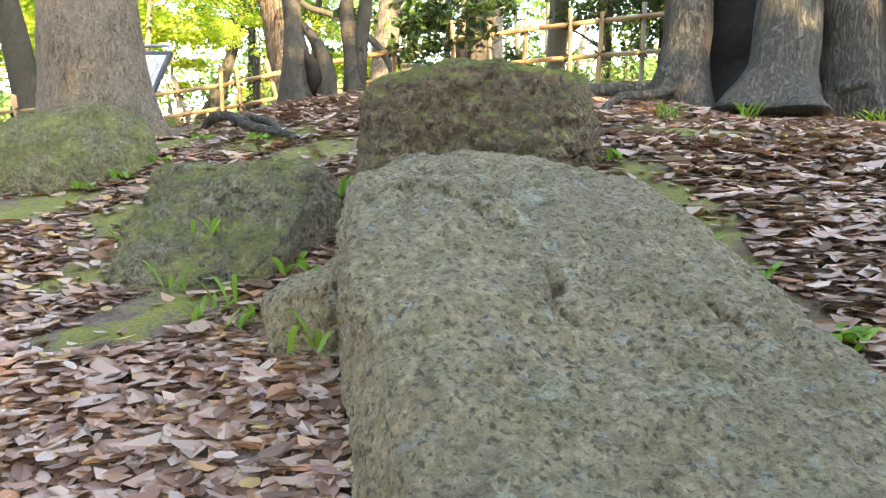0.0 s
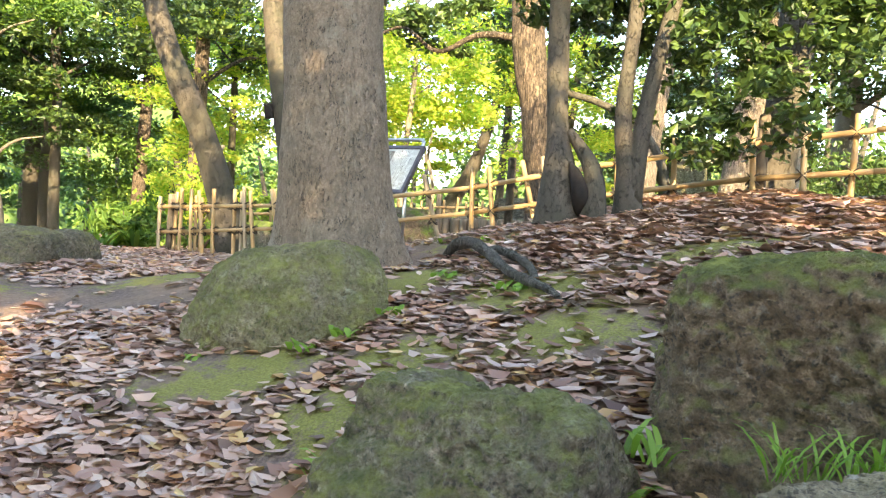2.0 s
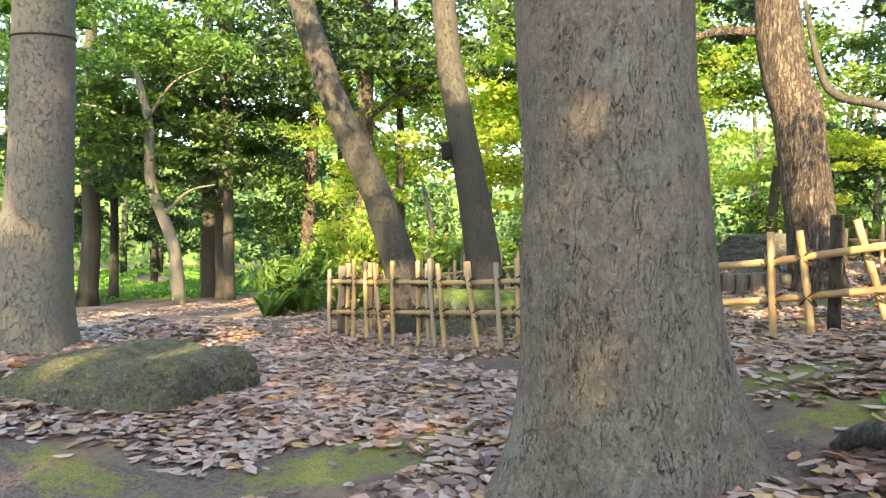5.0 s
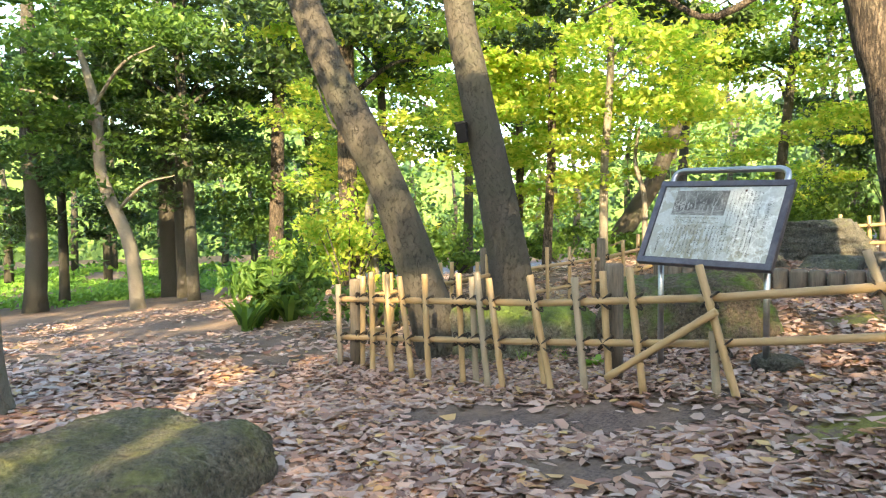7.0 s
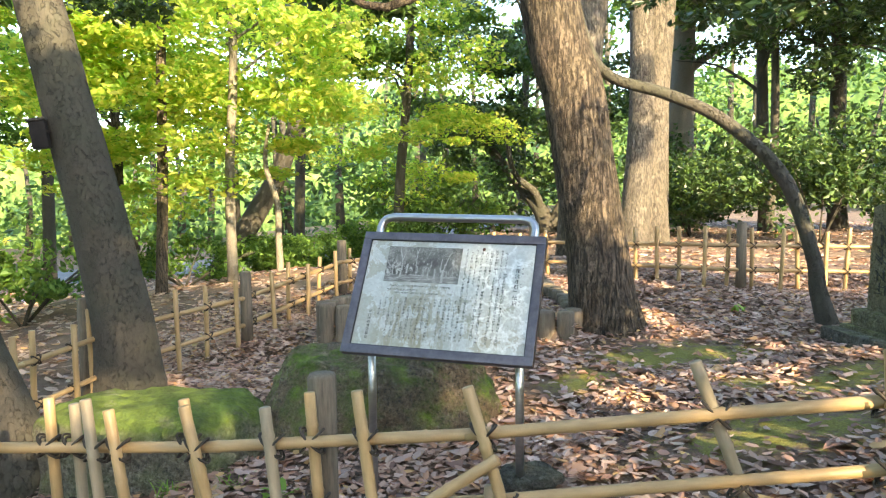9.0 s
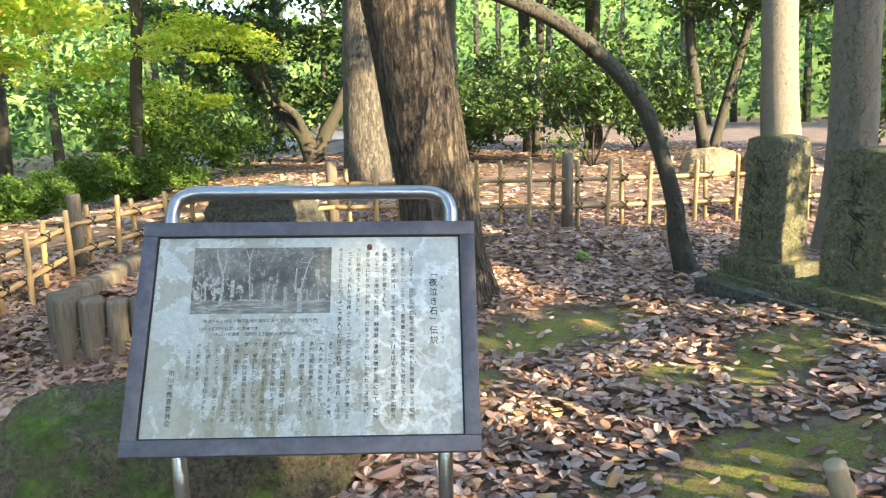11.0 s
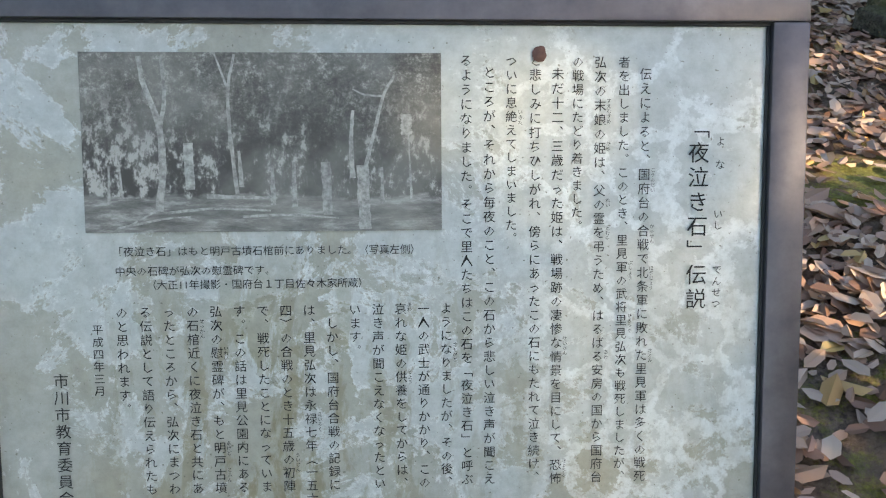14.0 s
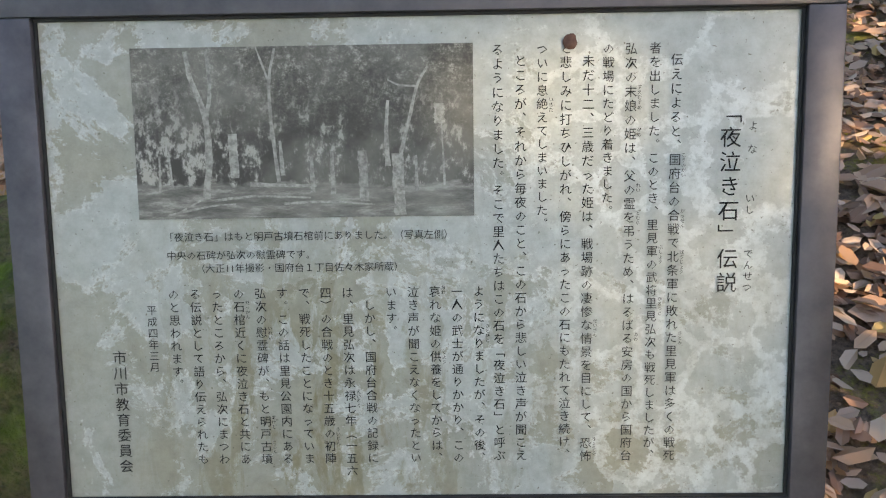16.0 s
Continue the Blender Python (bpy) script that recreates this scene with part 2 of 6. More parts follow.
def oak_material():
    """Grey-brown bark of small scales with thin broken cracks, round pits and pale lichen."""
    m, t, b = mat("smooth_cracked_bark", 0.92)
    v = coords(t)
    nz = nd(t, "ShaderNodeTexNoise", Scale=11.0, Detail=6.0, Roughness=0.65)
    t.links.new(v, nz.inputs["Vector"])
    w = t.nodes.new("ShaderNodeVectorMath")
    w.operation = "MULTIPLY_ADD"
    w.inputs[1].default_value = (0.1, 0.1, 0.1)
    t.links.new(nz.outputs[1], w.inputs[0])
    t.links.new(v, w.inputs[2])
    flat = t.nodes.new("ShaderNodeMapping")
    flat.inputs["Scale"].default_value = (46, 46, 27)
    t.links.new(w.outputs[0], flat.inputs[0])
    scale = t.nodes.new("ShaderNodeTexVoronoi")
    scale.inputs["Scale"].default_value = 1.0
    t.links.new(flat.outputs[0], scale.inputs["Vector"])
    wave = noise_of(t, coords(t, (26, 26, 9)), 1.0, 5, 0.62, 0.9)
    line = ramp(t, wave, (0.478, 0.0), (0.496, 1.0), (0.504, 1.0), (0.522, 0.0))
    wave2 = noise_of(t, coords(t, (17, 17, 22)), 1.0, 4, 0.6, 0.8)
    line2 = ramp(t, wave2, (0.488, 0.0), (0.5, 0.85), (0.512, 0.0))
    some = ramp(t, noise_of(t, coords(t, (1, 1, 0.6)), 15, 4, 0.6), (0.47, 0.0), (0.56, 1.0))
    less = ramp(t, noise_of(t, v, 13, 4, 0.6), (0.54, 0.0), (0.62, 1.0))
    crack = mul(t, mul(t, line, some), mul(t, line2, less), "MAXIMUM")
    pit = ramp(t, noise_of(t, coords(t, (1, 1, 0.6)), 48, 3, 0.5), (0.66, 0.0), (0.71, 1.0))
    crack = mul(t, crack, pit, "MAXIMUM")
    fine = noise_of(t, v, 85, 7, 0.8)
    mid = noise_of(t, coords(t, (1, 1, 0.6)), 14, 7, 0.7)
    col = ramp(t, fine, (0.32, (0.19, 0.147, 0.102)), (0.68, (0.38, 0.305, 0.215)))
    col = mix(t, ramp(t, scale.outputs["Distance"], (0.35, 0.0), (0.75, 0.45)), col, (0.135, 0.106, 0.08))
    col = mix(t, ramp(t, mid, (0.36, 0.6), (0.52, 0.0)), col, (0.15, 0.117, 0.085))
    col = mix(t, ramp(t, noise_of(t, v, 4.5, 7, 0.7), (0.55, 0.0), (0.68, 0.5)), col, (0.31, 0.295, 0.225))
    col = mix(t, mul(t, crack, 0.88), col, (0.04, 0.03, 0.022))
    t.links.new(col, b.inputs["Base Color"])
    bump(t, b, mul(t, 1.0, crack, "SUBTRACT"), 0.9, 0.03)
    bump(t, b, mul(t, 1.0, scale.outputs["Distance"], "SUBTRACT"), 0.8, 0.014)
    bump(t, b, mid, 0.9, 0.03)
    bump(t, b, fine, 0.7, 0.006)
    return m


def leaf_material(name, *stops, rough=0.55, through=0.5):
    """Leaves in several colours, one for each leaf, that let light through."""
    m, t, b = mat(name, rough)
    g = t.nodes.new("ShaderNodeNewGeometry")
    col = ramp(t, g.outputs["Random Per Island"], *stops)
    t.links.new(col, b.inputs["Base Color"])
    if through:
        tr = t.nodes.new("ShaderNodeBsdfTranslucent")
        t.links.new(mix(t, 1.0, col, (1.0, 1.0, 0.55), "MULTIPLY"), tr.inputs[0])
        mx = t.nodes.new("ShaderNodeMixShader")
        mx.inputs[0].default_value = through
        t.links.new(b.outputs[0], mx.inputs[1])
        t.links.new(tr.outputs[0], mx.inputs[2])
        t.links.new(mx.outputs[0], t.nodes["Material Output"].inputs[0])
    return m


def ground_material():
    m, t, b = mat("soil", 0.95)
    v = coords(t)
    soil = ramp(t, noise_of(t, v, 14, 9, 0.7), (0.3, (0.13, 0.088, 0.06)), (0.7, (0.29, 0.2, 0.135)))
    litter = ramp(t, noise_of(t, v, 45, 5, 0.75), (0.35, (0.06, 0.04, 0.032)), (0.7, (0.28, 0.2, 0.155)))
    col = mix(t, ramp(t, noise_of(t, v, 1.3, 5, 0.6), (0.42, 0.0), (0.55, 1.0)), soil, litter)
    moss = ramp(t, noise_of(t, v, 90, 4, 0.7), (0.3, (0.11, 0.115, 0.022)), (0.75, (0.32, 0.31, 0.065)))
    attr = t.nodes.new("ShaderNodeAttribute")
    attr.attribute_name = "moss"
    edge = mul(t, attr.outputs["Fac"], mul(t, mul(t, noise_of(t, v, 7, 8, 0.8), 0.54, "SUBTRACT"), 3.4), "ADD")
    col = mix(t, ramp(t, edge, (0.36, 0.0), (0.7, 0.95)), col, moss)
    t.links.new(col, b.inputs["Base Color"])
    bump(t, b, noise_of(t, v, 30, 8, 0.7), 0.8, 0.03)
    bump(t, b, noise_of(t, v, 160, 4, 0.6), 0.5, 0.006)
    return m


def plain(name, *stops, scale=20.0, rough=0.7, metal=0.0, relief=0.003, stretch=(1, 1, 1)):
    m, t, b = mat(name, rough, metal)
    v = coords(t, stretch)
    n = noise_of(t, v, scale, 7, 0.65)
    big = noise_of(t, v, scale * 0.13, 4, 0.6)
    col = mix(t, ramp(t, big, (0.3, 0.0), (0.75, 0.6)), ramp(t, n, *stops), tuple(c * 0.6 for c in stops[0][1]))
    t.links.new(col, b.inputs["Base Color"])
    bump(t, b, n, 0.5, relief)
    return m


SOIL = ground_material()
ROCK_GREY = rock_material("grey_stone", (0.33, 0.255, 0.148), (0.67, 0.54, 0.335), 0.2, 0.6, 0.2, 0.9, 0.44)
ROCK_BROWN = rock_material("brown_mossy_stone", (0.17, 0.115, 0.073), (0.48, 0.345, 0.225), 0.95, 0.4, 0.15, 0.7, 0.22)
ROCK_MOSS = rock_material("mossy_stone", (0.14, 0.125, 0.09), (0.4, 0.37, 0.28), 0.95, 0.2, 0.0, 0.6, 0.24, (0.7, 0.95, 0.6))
ROCK_HALF = rock_material("half_mossy_stone", (0.16, 0.13, 0.095), (0.44, 0.38, 0.29), 0.85, 0.35, -0.05, 0.8, 0.34)
ROCK_C = rock_material("weathered_mossy_stone", (0.22, 0.18, 0.115), (0.52, 0.45, 0.31), 0.8, 0.35, -0.5, 0.6, 0.33)
ROCK_OLIVE = rock_material("olive_weathered_stone", (0.13, 0.115, 0.075), (0.34, 0.3, 0.21), 0.55, 0.2, 0.1, 0.9, 0.4)
ROCK_SIGN = rock_material("brown_stone_under_deep_moss", (0.15, 0.105, 0.065), (0.4, 0.3, 0.2), 0.95, 0.2, -0.1, 0.6, 0.42, (0.75, 1.08, 0.6))
ROCK_SLAB = rock_material("weathered_slab_stone", (0.085, 0.085, 0.07), (0.25, 0.245, 0.2), 0.35, 0.2, 0.2, 0.95, 0.4)
ROCK_DARK = rock_material("dark_stone", (0.05, 0.05, 0.045), (0.17, 0.17, 0.15), 0.12, 0.15)
STONE_CUT = rock_material("cut_stone", (0.19, 0.175, 0.1), (0.45, 0.415, 0.265), 0.55, 0.2, -0.5, 0.8, 0.34, (0.85, 0.92, 0.9))
BARK_OAK = oak_material()
BARK_RIDGE = bark_material("ridged_bark", (0.09, 0.068, 0.05), (0.25, 0.19, 0.135), (26, 26, 12), 0.06, (0.15, 0.125, 0.08), 0.12, 1.0, 0.95)
BARK_OLD = bark_material("old_grey_bark", (0.07, 0.062, 0.052), (0.19, 0.172, 0.14), (30, 30, 12), 0.035, (0.1, 0.105, 0.075), 0.07, 1.0, 0.6)
BARK_DARK = bark_material("dark_bark", (0.038, 0.033, 0.026), (0.105, 0.092, 0.07), (40, 40, 22), 0.016, (0.055, 0.06, 0.036), 0.08)
BARK_PALE = bark_material("pale_bark", (0.14, 0.12, 0.092), (0.27, 0.235, 0.18), (34, 34, 24), 0.01, (0.18, 0.17, 0.12), 0.06, 0.0, 0.5)
BARK_GREY = bark_material("grey_ridged_bark", (0.11, 0.092, 0.074), (0.28, 0.24, 0.19), (26, 26, 10), 0.04, (0.19, 0.17, 0.125), 0.1, 1.0)
# near-black that paints shade inside tree hollows; also the nest box's own colour
NEAR_BLACK = plain("hollow_shade_and_box_black", (0.3, (0.008, 0.006, 0.005)), (0.7, (0.03, 0.024, 0.019)), scale=15, rough=0.95, relief=0.02)
BAMBOO = plain("bamboo", (0.3, (0.34, 0.22, 0.1)), (0.7, (0.59, 0.41, 0.19)), scale=6, rough=0.45, relief=0.001, stretch=(4, 4, 0.7))
BAMBOO_OLD = plain("weathered_bamboo", (0.3, (0.25, 0.2, 0.13)), (0.7, (0.46, 0.37, 0.24)), scale=6, rough=0.55, relief=0.001, stretch=(4, 4, 0.7))
CORD = plain("black_palm_cord", (0.3, (0.03, 0.025, 0.02)), (0.7, (0.09, 0.07, 0.05)), scale=90, rough=0.9)
POST_WOOD = plain("grey_post_wood", (0.3, (0.10, 0.08, 0.058)), (0.7, (0.26, 0.215, 0.155)), scale=12, rough=0.9, relief=0.006, stretch=(5, 5, 0.6))
STEEL = plain("brushed_steel", (0.3, (0.42, 0.42, 0.43)), (0.7, (0.62, 0.62, 0.62)), scale=50, rough=0.28, metal=1.0, relief=0.0004, stretch=(0.2, 1, 1))
FRAME = plain("bronze_frame", (0.3, (0.10, 0.095, 0.11)), (0.7, (0.19, 0.175, 0.19)), scale=25, rough=0.42, metal=0.6, relief=0.0008)

# ---------------------------------------------------------------- the ground, one sheet
HILLS = [[0.0, 0.0, 0.03, 0.08, 0.13, -0.11, -0.09], [0.0, 0.04, 0.18, -0.32, -0.67, 0.17, -0.04], [0.0, 0.06, 0.38, -0.03, -0.06, -0.13, -0.39], [0.0, 0.03, 0.25, -0.49, 0.15, 0.7, 0.26], [0.0, -0.08, -0.03, 0.19, -0.23, -0.23, -0.05], [0.0, 0.02, 0.02, 0.08, 0.13, 0.07, -0.03], [0.01, 0.11, 0.36, 0.21, -0.07, -0.02, 0.0]]


def height(x, y):
    """The ground's height: a shelf, a slope down towards the path's start, a fall to the left, and soft swells 3 m apart."""
    s = lambda a: 1 / (1 + np.exp(-np.clip(a, -40, 40)))
    z = 2.3 - 0.75 * s(-(x + 5.5) / 1.2) - 1.5 * s(-(y - 3.5) / 1.1) * s((x + 4) / 1.5) - 1.9 * s(-(x + 19) / 5.0)
    z = z - 0.3 * s((x - 0.4) / 0.3) * np.exp(-((y - 8.0) / 1.7) ** 2)
    for j, row in enumerate(HILLS):
        for i, a in enumerate(row):
            if a:
                z = z + a * np.exp(-((x + 14 - 3 * i) ** 2 + (y - 3 * j) ** 2) / 12.5)
    return z


# patches of moss: centre, half lengths, turn
MOSS = [(-3.9, 6.62, 0.6, 0.14, 0.5), (-0.8, 5.75, 0.45, 0.32, 0.0), (-1.9, 7.5, 0.4, 0.2, 0.1), (-1.92, 6.74, 0.3, 0.2, 0.4), (-1.33, 4.5, 0.3, 0.22, 0.4), (-0.85, 4.2, 0.28, 0.16, 0.1), (-1.0, 4.0, 0.3, 0.12, 0.2), (1.06, 4.5, 0.14, 0.7, 0.1), (-2.1, 5.5, 0.5, 0.16, 0.3), (-1.5, 5.6, 0.4, 0.3, 0.4),
        (-1.2, 6.3, 0.5, 0.35, 0.2), (-1.5, 5.0, 0.25, 0.35, 0.5), (-0.9, 4.85, 0.3, 0.2, 0), (-2.2, 5.3, 0.5, 0.3, 0.6), (0.95, 4.8, 0.18, 0.9, 0.1),
        (-1.9, 6.5, 0.5, 0.25, 0.8), (1.3, 5.9, 0.5, 0.25, 0.1), (2.1, 5.7, 0.6, 0.2, -0.1), (-2.6, 12.2, 0.9, 0.35, 0.2), (-1.9, 11.2, 0.6, 0.3, 0.5),
        (-2.6, 10.4, 0.7, 0.3, -0.2), (-2.4, 11.3, 0.3, 0.25, 0), (-1.6, 10.5, 0.5, 0.2, 0.3), (-3.2, 8.9, 0.5, 0.2, 0.3), (-2.3, 8.0, 0.4, 0.3, 0.1), (-3.9, 6.9, 0.6, 0.25, 0.9),
        (-0.3, 6.6, 0.6, 0.22, 0.3), (-5.0, 6.1, 0.5, 0.2, 0.2), (-3.4, 11.6, 0.4, 0.2, 0.4), (-1.2, 12.0, 0.5, 0.25, 0.1)]


def moss_at(x, y):
    m = np.zeros_like(x)
    for cx, cy, a, b, w in MOSS:
        u, v = (x - cx) * math.cos(w) + (y - cy) * math.sin(w), (y - cy) * math.cos(w) - (x - cx) * math.sin(w)
        m = np.maximum(m, np.exp(-((u / a) ** 2 + (v / b) ** 2) * 0.9))
    return m


def spread(lo, hi, step, far):
    inner = np.arange(lo, hi, step)
    steps = np.cumsum(step * 1.22 ** np.arange(1, 60))
    steps = steps[steps < far]
    return np.concatenate([lo - steps[::-1], inner, hi + steps])


def relief(x, y):
    """Small unevenness of the soil, and moss standing a little proud."""
    rnd = np.random.RandomState(3)
    z = 0.015 * moss_at(x, y)
    # the raised bed of soil inside the log edging
    s = lambda k: 1 / (1 + np.exp(-np.clip(k / 0.02, -40, 40)))
    inside = s(y - 13.1 + 0.24 * (x + 5.45)) * s(x + 5.47 - 0.32 * (y - 13.1)) * s(-3.27 - x) * s(15.2 - y)
    z = z + inside * np.maximum(0, 2.25 - height(x, y))
    for k in range(14):
        a, f = rnd.uniform(0, 6.28), rnd.uniform(2.0, 9.0)
        z = z + 0.036 / f * np.sin(f * (x * math.cos(a) + y * math.sin(a)) + rnd.uniform(0, 6))
    return z


def build_ground():
    gx, gy = spread(-9.0, 3.6, 0.07, 400), spread(0.6, 16.0, 0.07, 400)
    x, y = np.meshgrid(gx, gy)
    z = height(x, y)
    m = moss_at(x, y)
    z = z + relief(x, y)
    nx, ny = len(gx), len(gy)
    i = np.arange(nx * ny).reshape(ny, nx)
    faces = np.stack([i[:-1, :-1], i[:-1, 1:], i[1:, 1:], i[1:, :-1]], -1).reshape(-1, 4)
    me = mesh_np("ground", np.stack([x, y, z], -1).reshape(-1, 3), faces, SOIL)
    me.attributes.new("moss", "FLOAT", "POINT").data.foreach_set("value", m.astype(np.float32).ravel())
    tagged(new("ground", me), "bare brown soil with moss patches and leaf litter", "ground", kind="structure")


build_ground()


def hz(x, y):
    return float(height(np.float64(x), np.float64(y)))


# ---------------------------------------------------------------- boulders
def boulder(label, material, at, size, turn, seed, top=0.6, square=2.6, rough=0.10, tip=(0, 0), level=5, pitch=0, grit=0.012, cracks=(), beds=0.0, facets=0):
    """A rounded stone: a squarish ball, flattened above, with lumps at two scales. at is its foot's centre; a fifth of it is sunk."""
    bm = bmesh.new()
    bmesh.ops.create_icosphere(bm, subdivisions=level, radius=1)
    off = Vector((seed * 3.7, seed * 1.9, seed))
    rnd = random.Random(seed)
    cuts = [(Vector((rnd.gauss(0, 1), rnd.gauss(0, 1), abs(rnd.gauss(0, 0.7)))).normalized(), rnd.uniform(0.62, 0.85)) for _ in range(facets)]
    for v in bm.verts:
        d = v.co.normalized()
        r = (abs(d.x) ** square + abs(d.y) ** square + abs(d.z) ** square) ** (-1 / square)
        p = d * r
        if p.z > top:
            p.z = top + (p.z - top) * 0.35
        for cut, depth in cuts:
            p = p - cut * max(0.0, p.dot(cut) - depth) * 0.93
        n = noise.noise(d * 1.3 + off) * 1.6 + noise.noise(d * 3.1 + off) * 0.7 + noise.noise(d * 7.5 + off) * 0.28 + noise.noise(d * 17 + off) * 0.16 + abs(noise.noise(d * 34 + off)) * 0.12
        n -= 0.2 * max(0.0, 0.10 - abs(noise.noise(d * 2.3 + off * 2))) / 0.10
        v.co = p * (1 + rough * n)
        if p.z > 0:
            v.co.z += tip[0] * p.x * p.z + tip[1] * p.y * p.z
    bmesh.ops.transform(bm, matrix=Matrix.Diagonal((size[0] / 2, size[1] / 2, size[2] / (top + (1 - top) * 0.35), 1)), verts=bm.verts[:])
    bm.normal_update()
    for v in bm.verts:
        c = v.co + off
        d = 1.5 * noise.noise(c * 4) + 0.9 * noise.noise(c * 11) + 0.9 * abs(noise.noise(c * 19)) + 0.6 * noise.noise(c * 33) + 0.4 * noise.noise(c * 70)
        d -= 1.1 * max(0.0, 0.06 - abs(noise.noise(c * 3.3) + 0.3 * noise.noise(c * 9))) / 0.06 * (noise.noise(c * 1.7 + off) > 0.05)
        if beds:
            d += beds * noise.noise(Vector((c.x * 2.5, c.y * 2.5, c.z * 26)))
        for line in cracks:
            for p, q in zip(line, line[1:]):
                p, q = Vector((*p, 0)), Vector((*q, 0))
                w = Vector((v.co.x + 0.03 * noise.noise(c * 14), v.co.y + 0.03 * noise.noise(c * 14 + off), 0))
                f = max(0.0, min(1.0, (w - p).dot(q - p) / (q - p).length_squared))
                d -= 2.6 * math.exp(-((w - p.lerp(q, f)).length / 0.016) ** 2)
        v.co += v.normal * grit * d
    return thing("boulder", pose(at[0], at[1], at[2], pitch, 0, turn), label, "rock", "stones of the old mound", me=from_bm("boulder", bm, material, sharp=180))


boulder("large flat-topped grey stone slab lying on the slope", ROCK_GREY, (0.52, 3.56, 1.20), (1.18, 2.1, 0.27), 20, 1, 0.5, 4.2, 0.05, (0.0, 0.05), 7, 22, 0.016,
        ([(-0.46, 0.67), (-0.37, 0.62), (-0.27, 0.58), (-0.19, 0.49), (-0.17, 0.39), (-0.13, 0.38)], [(-0.1, 0.13), (-0.1, 0.06), (-0.16, -0.04), (-0.11, -0.11)], [(0.25, -0.05), (0.27, -0.1), (0.29, -0.16)]))
boulder("brown flat-topped stone with mossy crown among weeds", ROCK_BROWN, (0.16, 5.12, 1.62), (1.06, 0.78, 0.565), -8, 2, 0.8, 4.4, 0.045, (0, 0), 7, 0, 0.021, (), 0.4)
boulder("rounded mossy stone beside the path", ROCK_C, (-2.33, 6.02, 1.45), (1.14, 0.92, 0.6), 20, 3, 0.85, 2.2, 0.045, (0.14, 0), 7, 0, 0.014, (), 0, 3)
boulder("squat stone with mossy top and grass tufts at its foot", ROCK_HALF, (-0.77, 4.76, 1.27), (0.74, 1.12, 0.46), -22, 4, 0.78, 4.2, 0.06, (0.0, 0.0), 7, 0, 0.018, (), 0.3, 4)
boulder("small pointed grey stone leaning on the slab", ROCK_GREY, (-0.27, 4.0, 1.08), (0.48, 0.44, 0.38), 30, 5, 0.9, 1.9, 0.06, (0, 0), 6, 0, 0.01, (), 0, 5)
boulder("long low weathered boulder with mossy flank", ROCK_OLIVE, (-5.97, 6.93, 1.5), (1.1, 1.6, 0.43), 14, 6, 0.85, 4.6, 0.05, (0, 0), 7, 0, 0.012, (), 0.4, 2)
boulder("mossy boulder behind the signboard", ROCK_SIGN, (-4.72, 11.35, 1.75), (1.5, 0.9, 0.62), -8, 7, 0.8, 2.4, 0.09, (0, 0), 6)
boulder("low boulder with a thick moss cap inside the fence", ROCK_MOSS, (-6.0, 11.1, 1.62), (1.35, 0.9, 0.5), 4, 8, 0.6, 3.0, 0.07)
boulder("small flat footing stone under the sign post", ROCK_DARK, (-3.82, 10.32, 1.88), (0.3, 0.26, 0.1), 20, 9, 0.5, 4.0, 0.05)
boulder("rounded grey boulder beyond the far fence", ROCK_GREY, (2.95, 18.3, 2.2), (1.0, 0.8, 0.5), 0, 11, 0.8, 2.3, 0.08)
boulder("pointed brown boulder beyond the far fence", ROCK_BROWN, (3.85, 18.0, 2.2), (1.3, 0.9, 0.62), 0, 12, 0.9, 2.0, 0.08)
boulder("flat slab stone of the burial chamber", ROCK_SLAB, (-3.9, 14.25, 2.22), (0.72, 0.66, 0.2), -14, 13, 0.7, 7.0, 0.03, (0, 0), 6, 0, 0.008, (), 0.8, 3)
boulder("flat slab stone parted from its neighbour by a gap", ROCK_SLAB, (-4.62, 14.47, 2.22), (0.72, 0.62, 0.2), -17, 14, 0.7, 7.0, 0.03, (0, 0), 6, 0, 0.008, (), 0.8, 3)
boulder("dark angular cap stone resting on the slabs", ROCK_SLAB, (-3.95, 15.02, 2.28), (1.2, 0.75, 0.5), 6, 15, 0.85, 5.0, 0.05, (0.05, 0), 6, 0, 0.016, (), 2.6, 6)


# ---------------------------------------------------------------- bamboo fences
def stick(length, r, material, nodes=True, seed=0, name="stake"):
    """A length of bamboo along +z with swollen nodes and a cut top."""
    rnd = random.Random(seed)
    zs, rs, z = [0.0], [r], rnd.uniform(0.05, 0.2)
    while z < length - 0.03:
        if nodes:
            zs += [z - 0.012, z, z + 0.012]
            rs += [r, r * 1.13, r * 0.97]
        z += rnd.uniform(0.22, 0.32)
    zs += [length - 0.004, length]
    rs += [r * 0.98, r * 0.9]
    bend = rnd.uniform(-0.006, 0.006)
    pts = [(bend * math.sin(3.1 * a / length), 0, a) for a in zs]
    v, f = tube(pts, rs, 10)
    return mesh_np(name, v, f, material)


def between(a, b):
    a, b = Vector(a), Vector(b)
    return Matrix.Translation(a) @ (b - a).to_track_quat("Z", "Y").to_matrix().to_4x4()


def tie(r=0.034):
    """A cord wound round a crossing: two crossed loops and a knot."""
    pieces = []
    for s in (1, -1):
        for k in (-0.006, 0.006):
            ring = [Vector((math.cos(a) * r * 1.25 + k * s, math.sin(a) * r * 1.1, math.cos(a) * r * 1.25 * s + k)) for a in np.linspace(0, 2 * math.pi, 13)]
            pieces.append(tube(ring, [0.0055] * 13, 6, cap=False))
    v, f = joined(pieces)
    return mesh_np("tie", v, f, CORD)


TIE = tie()


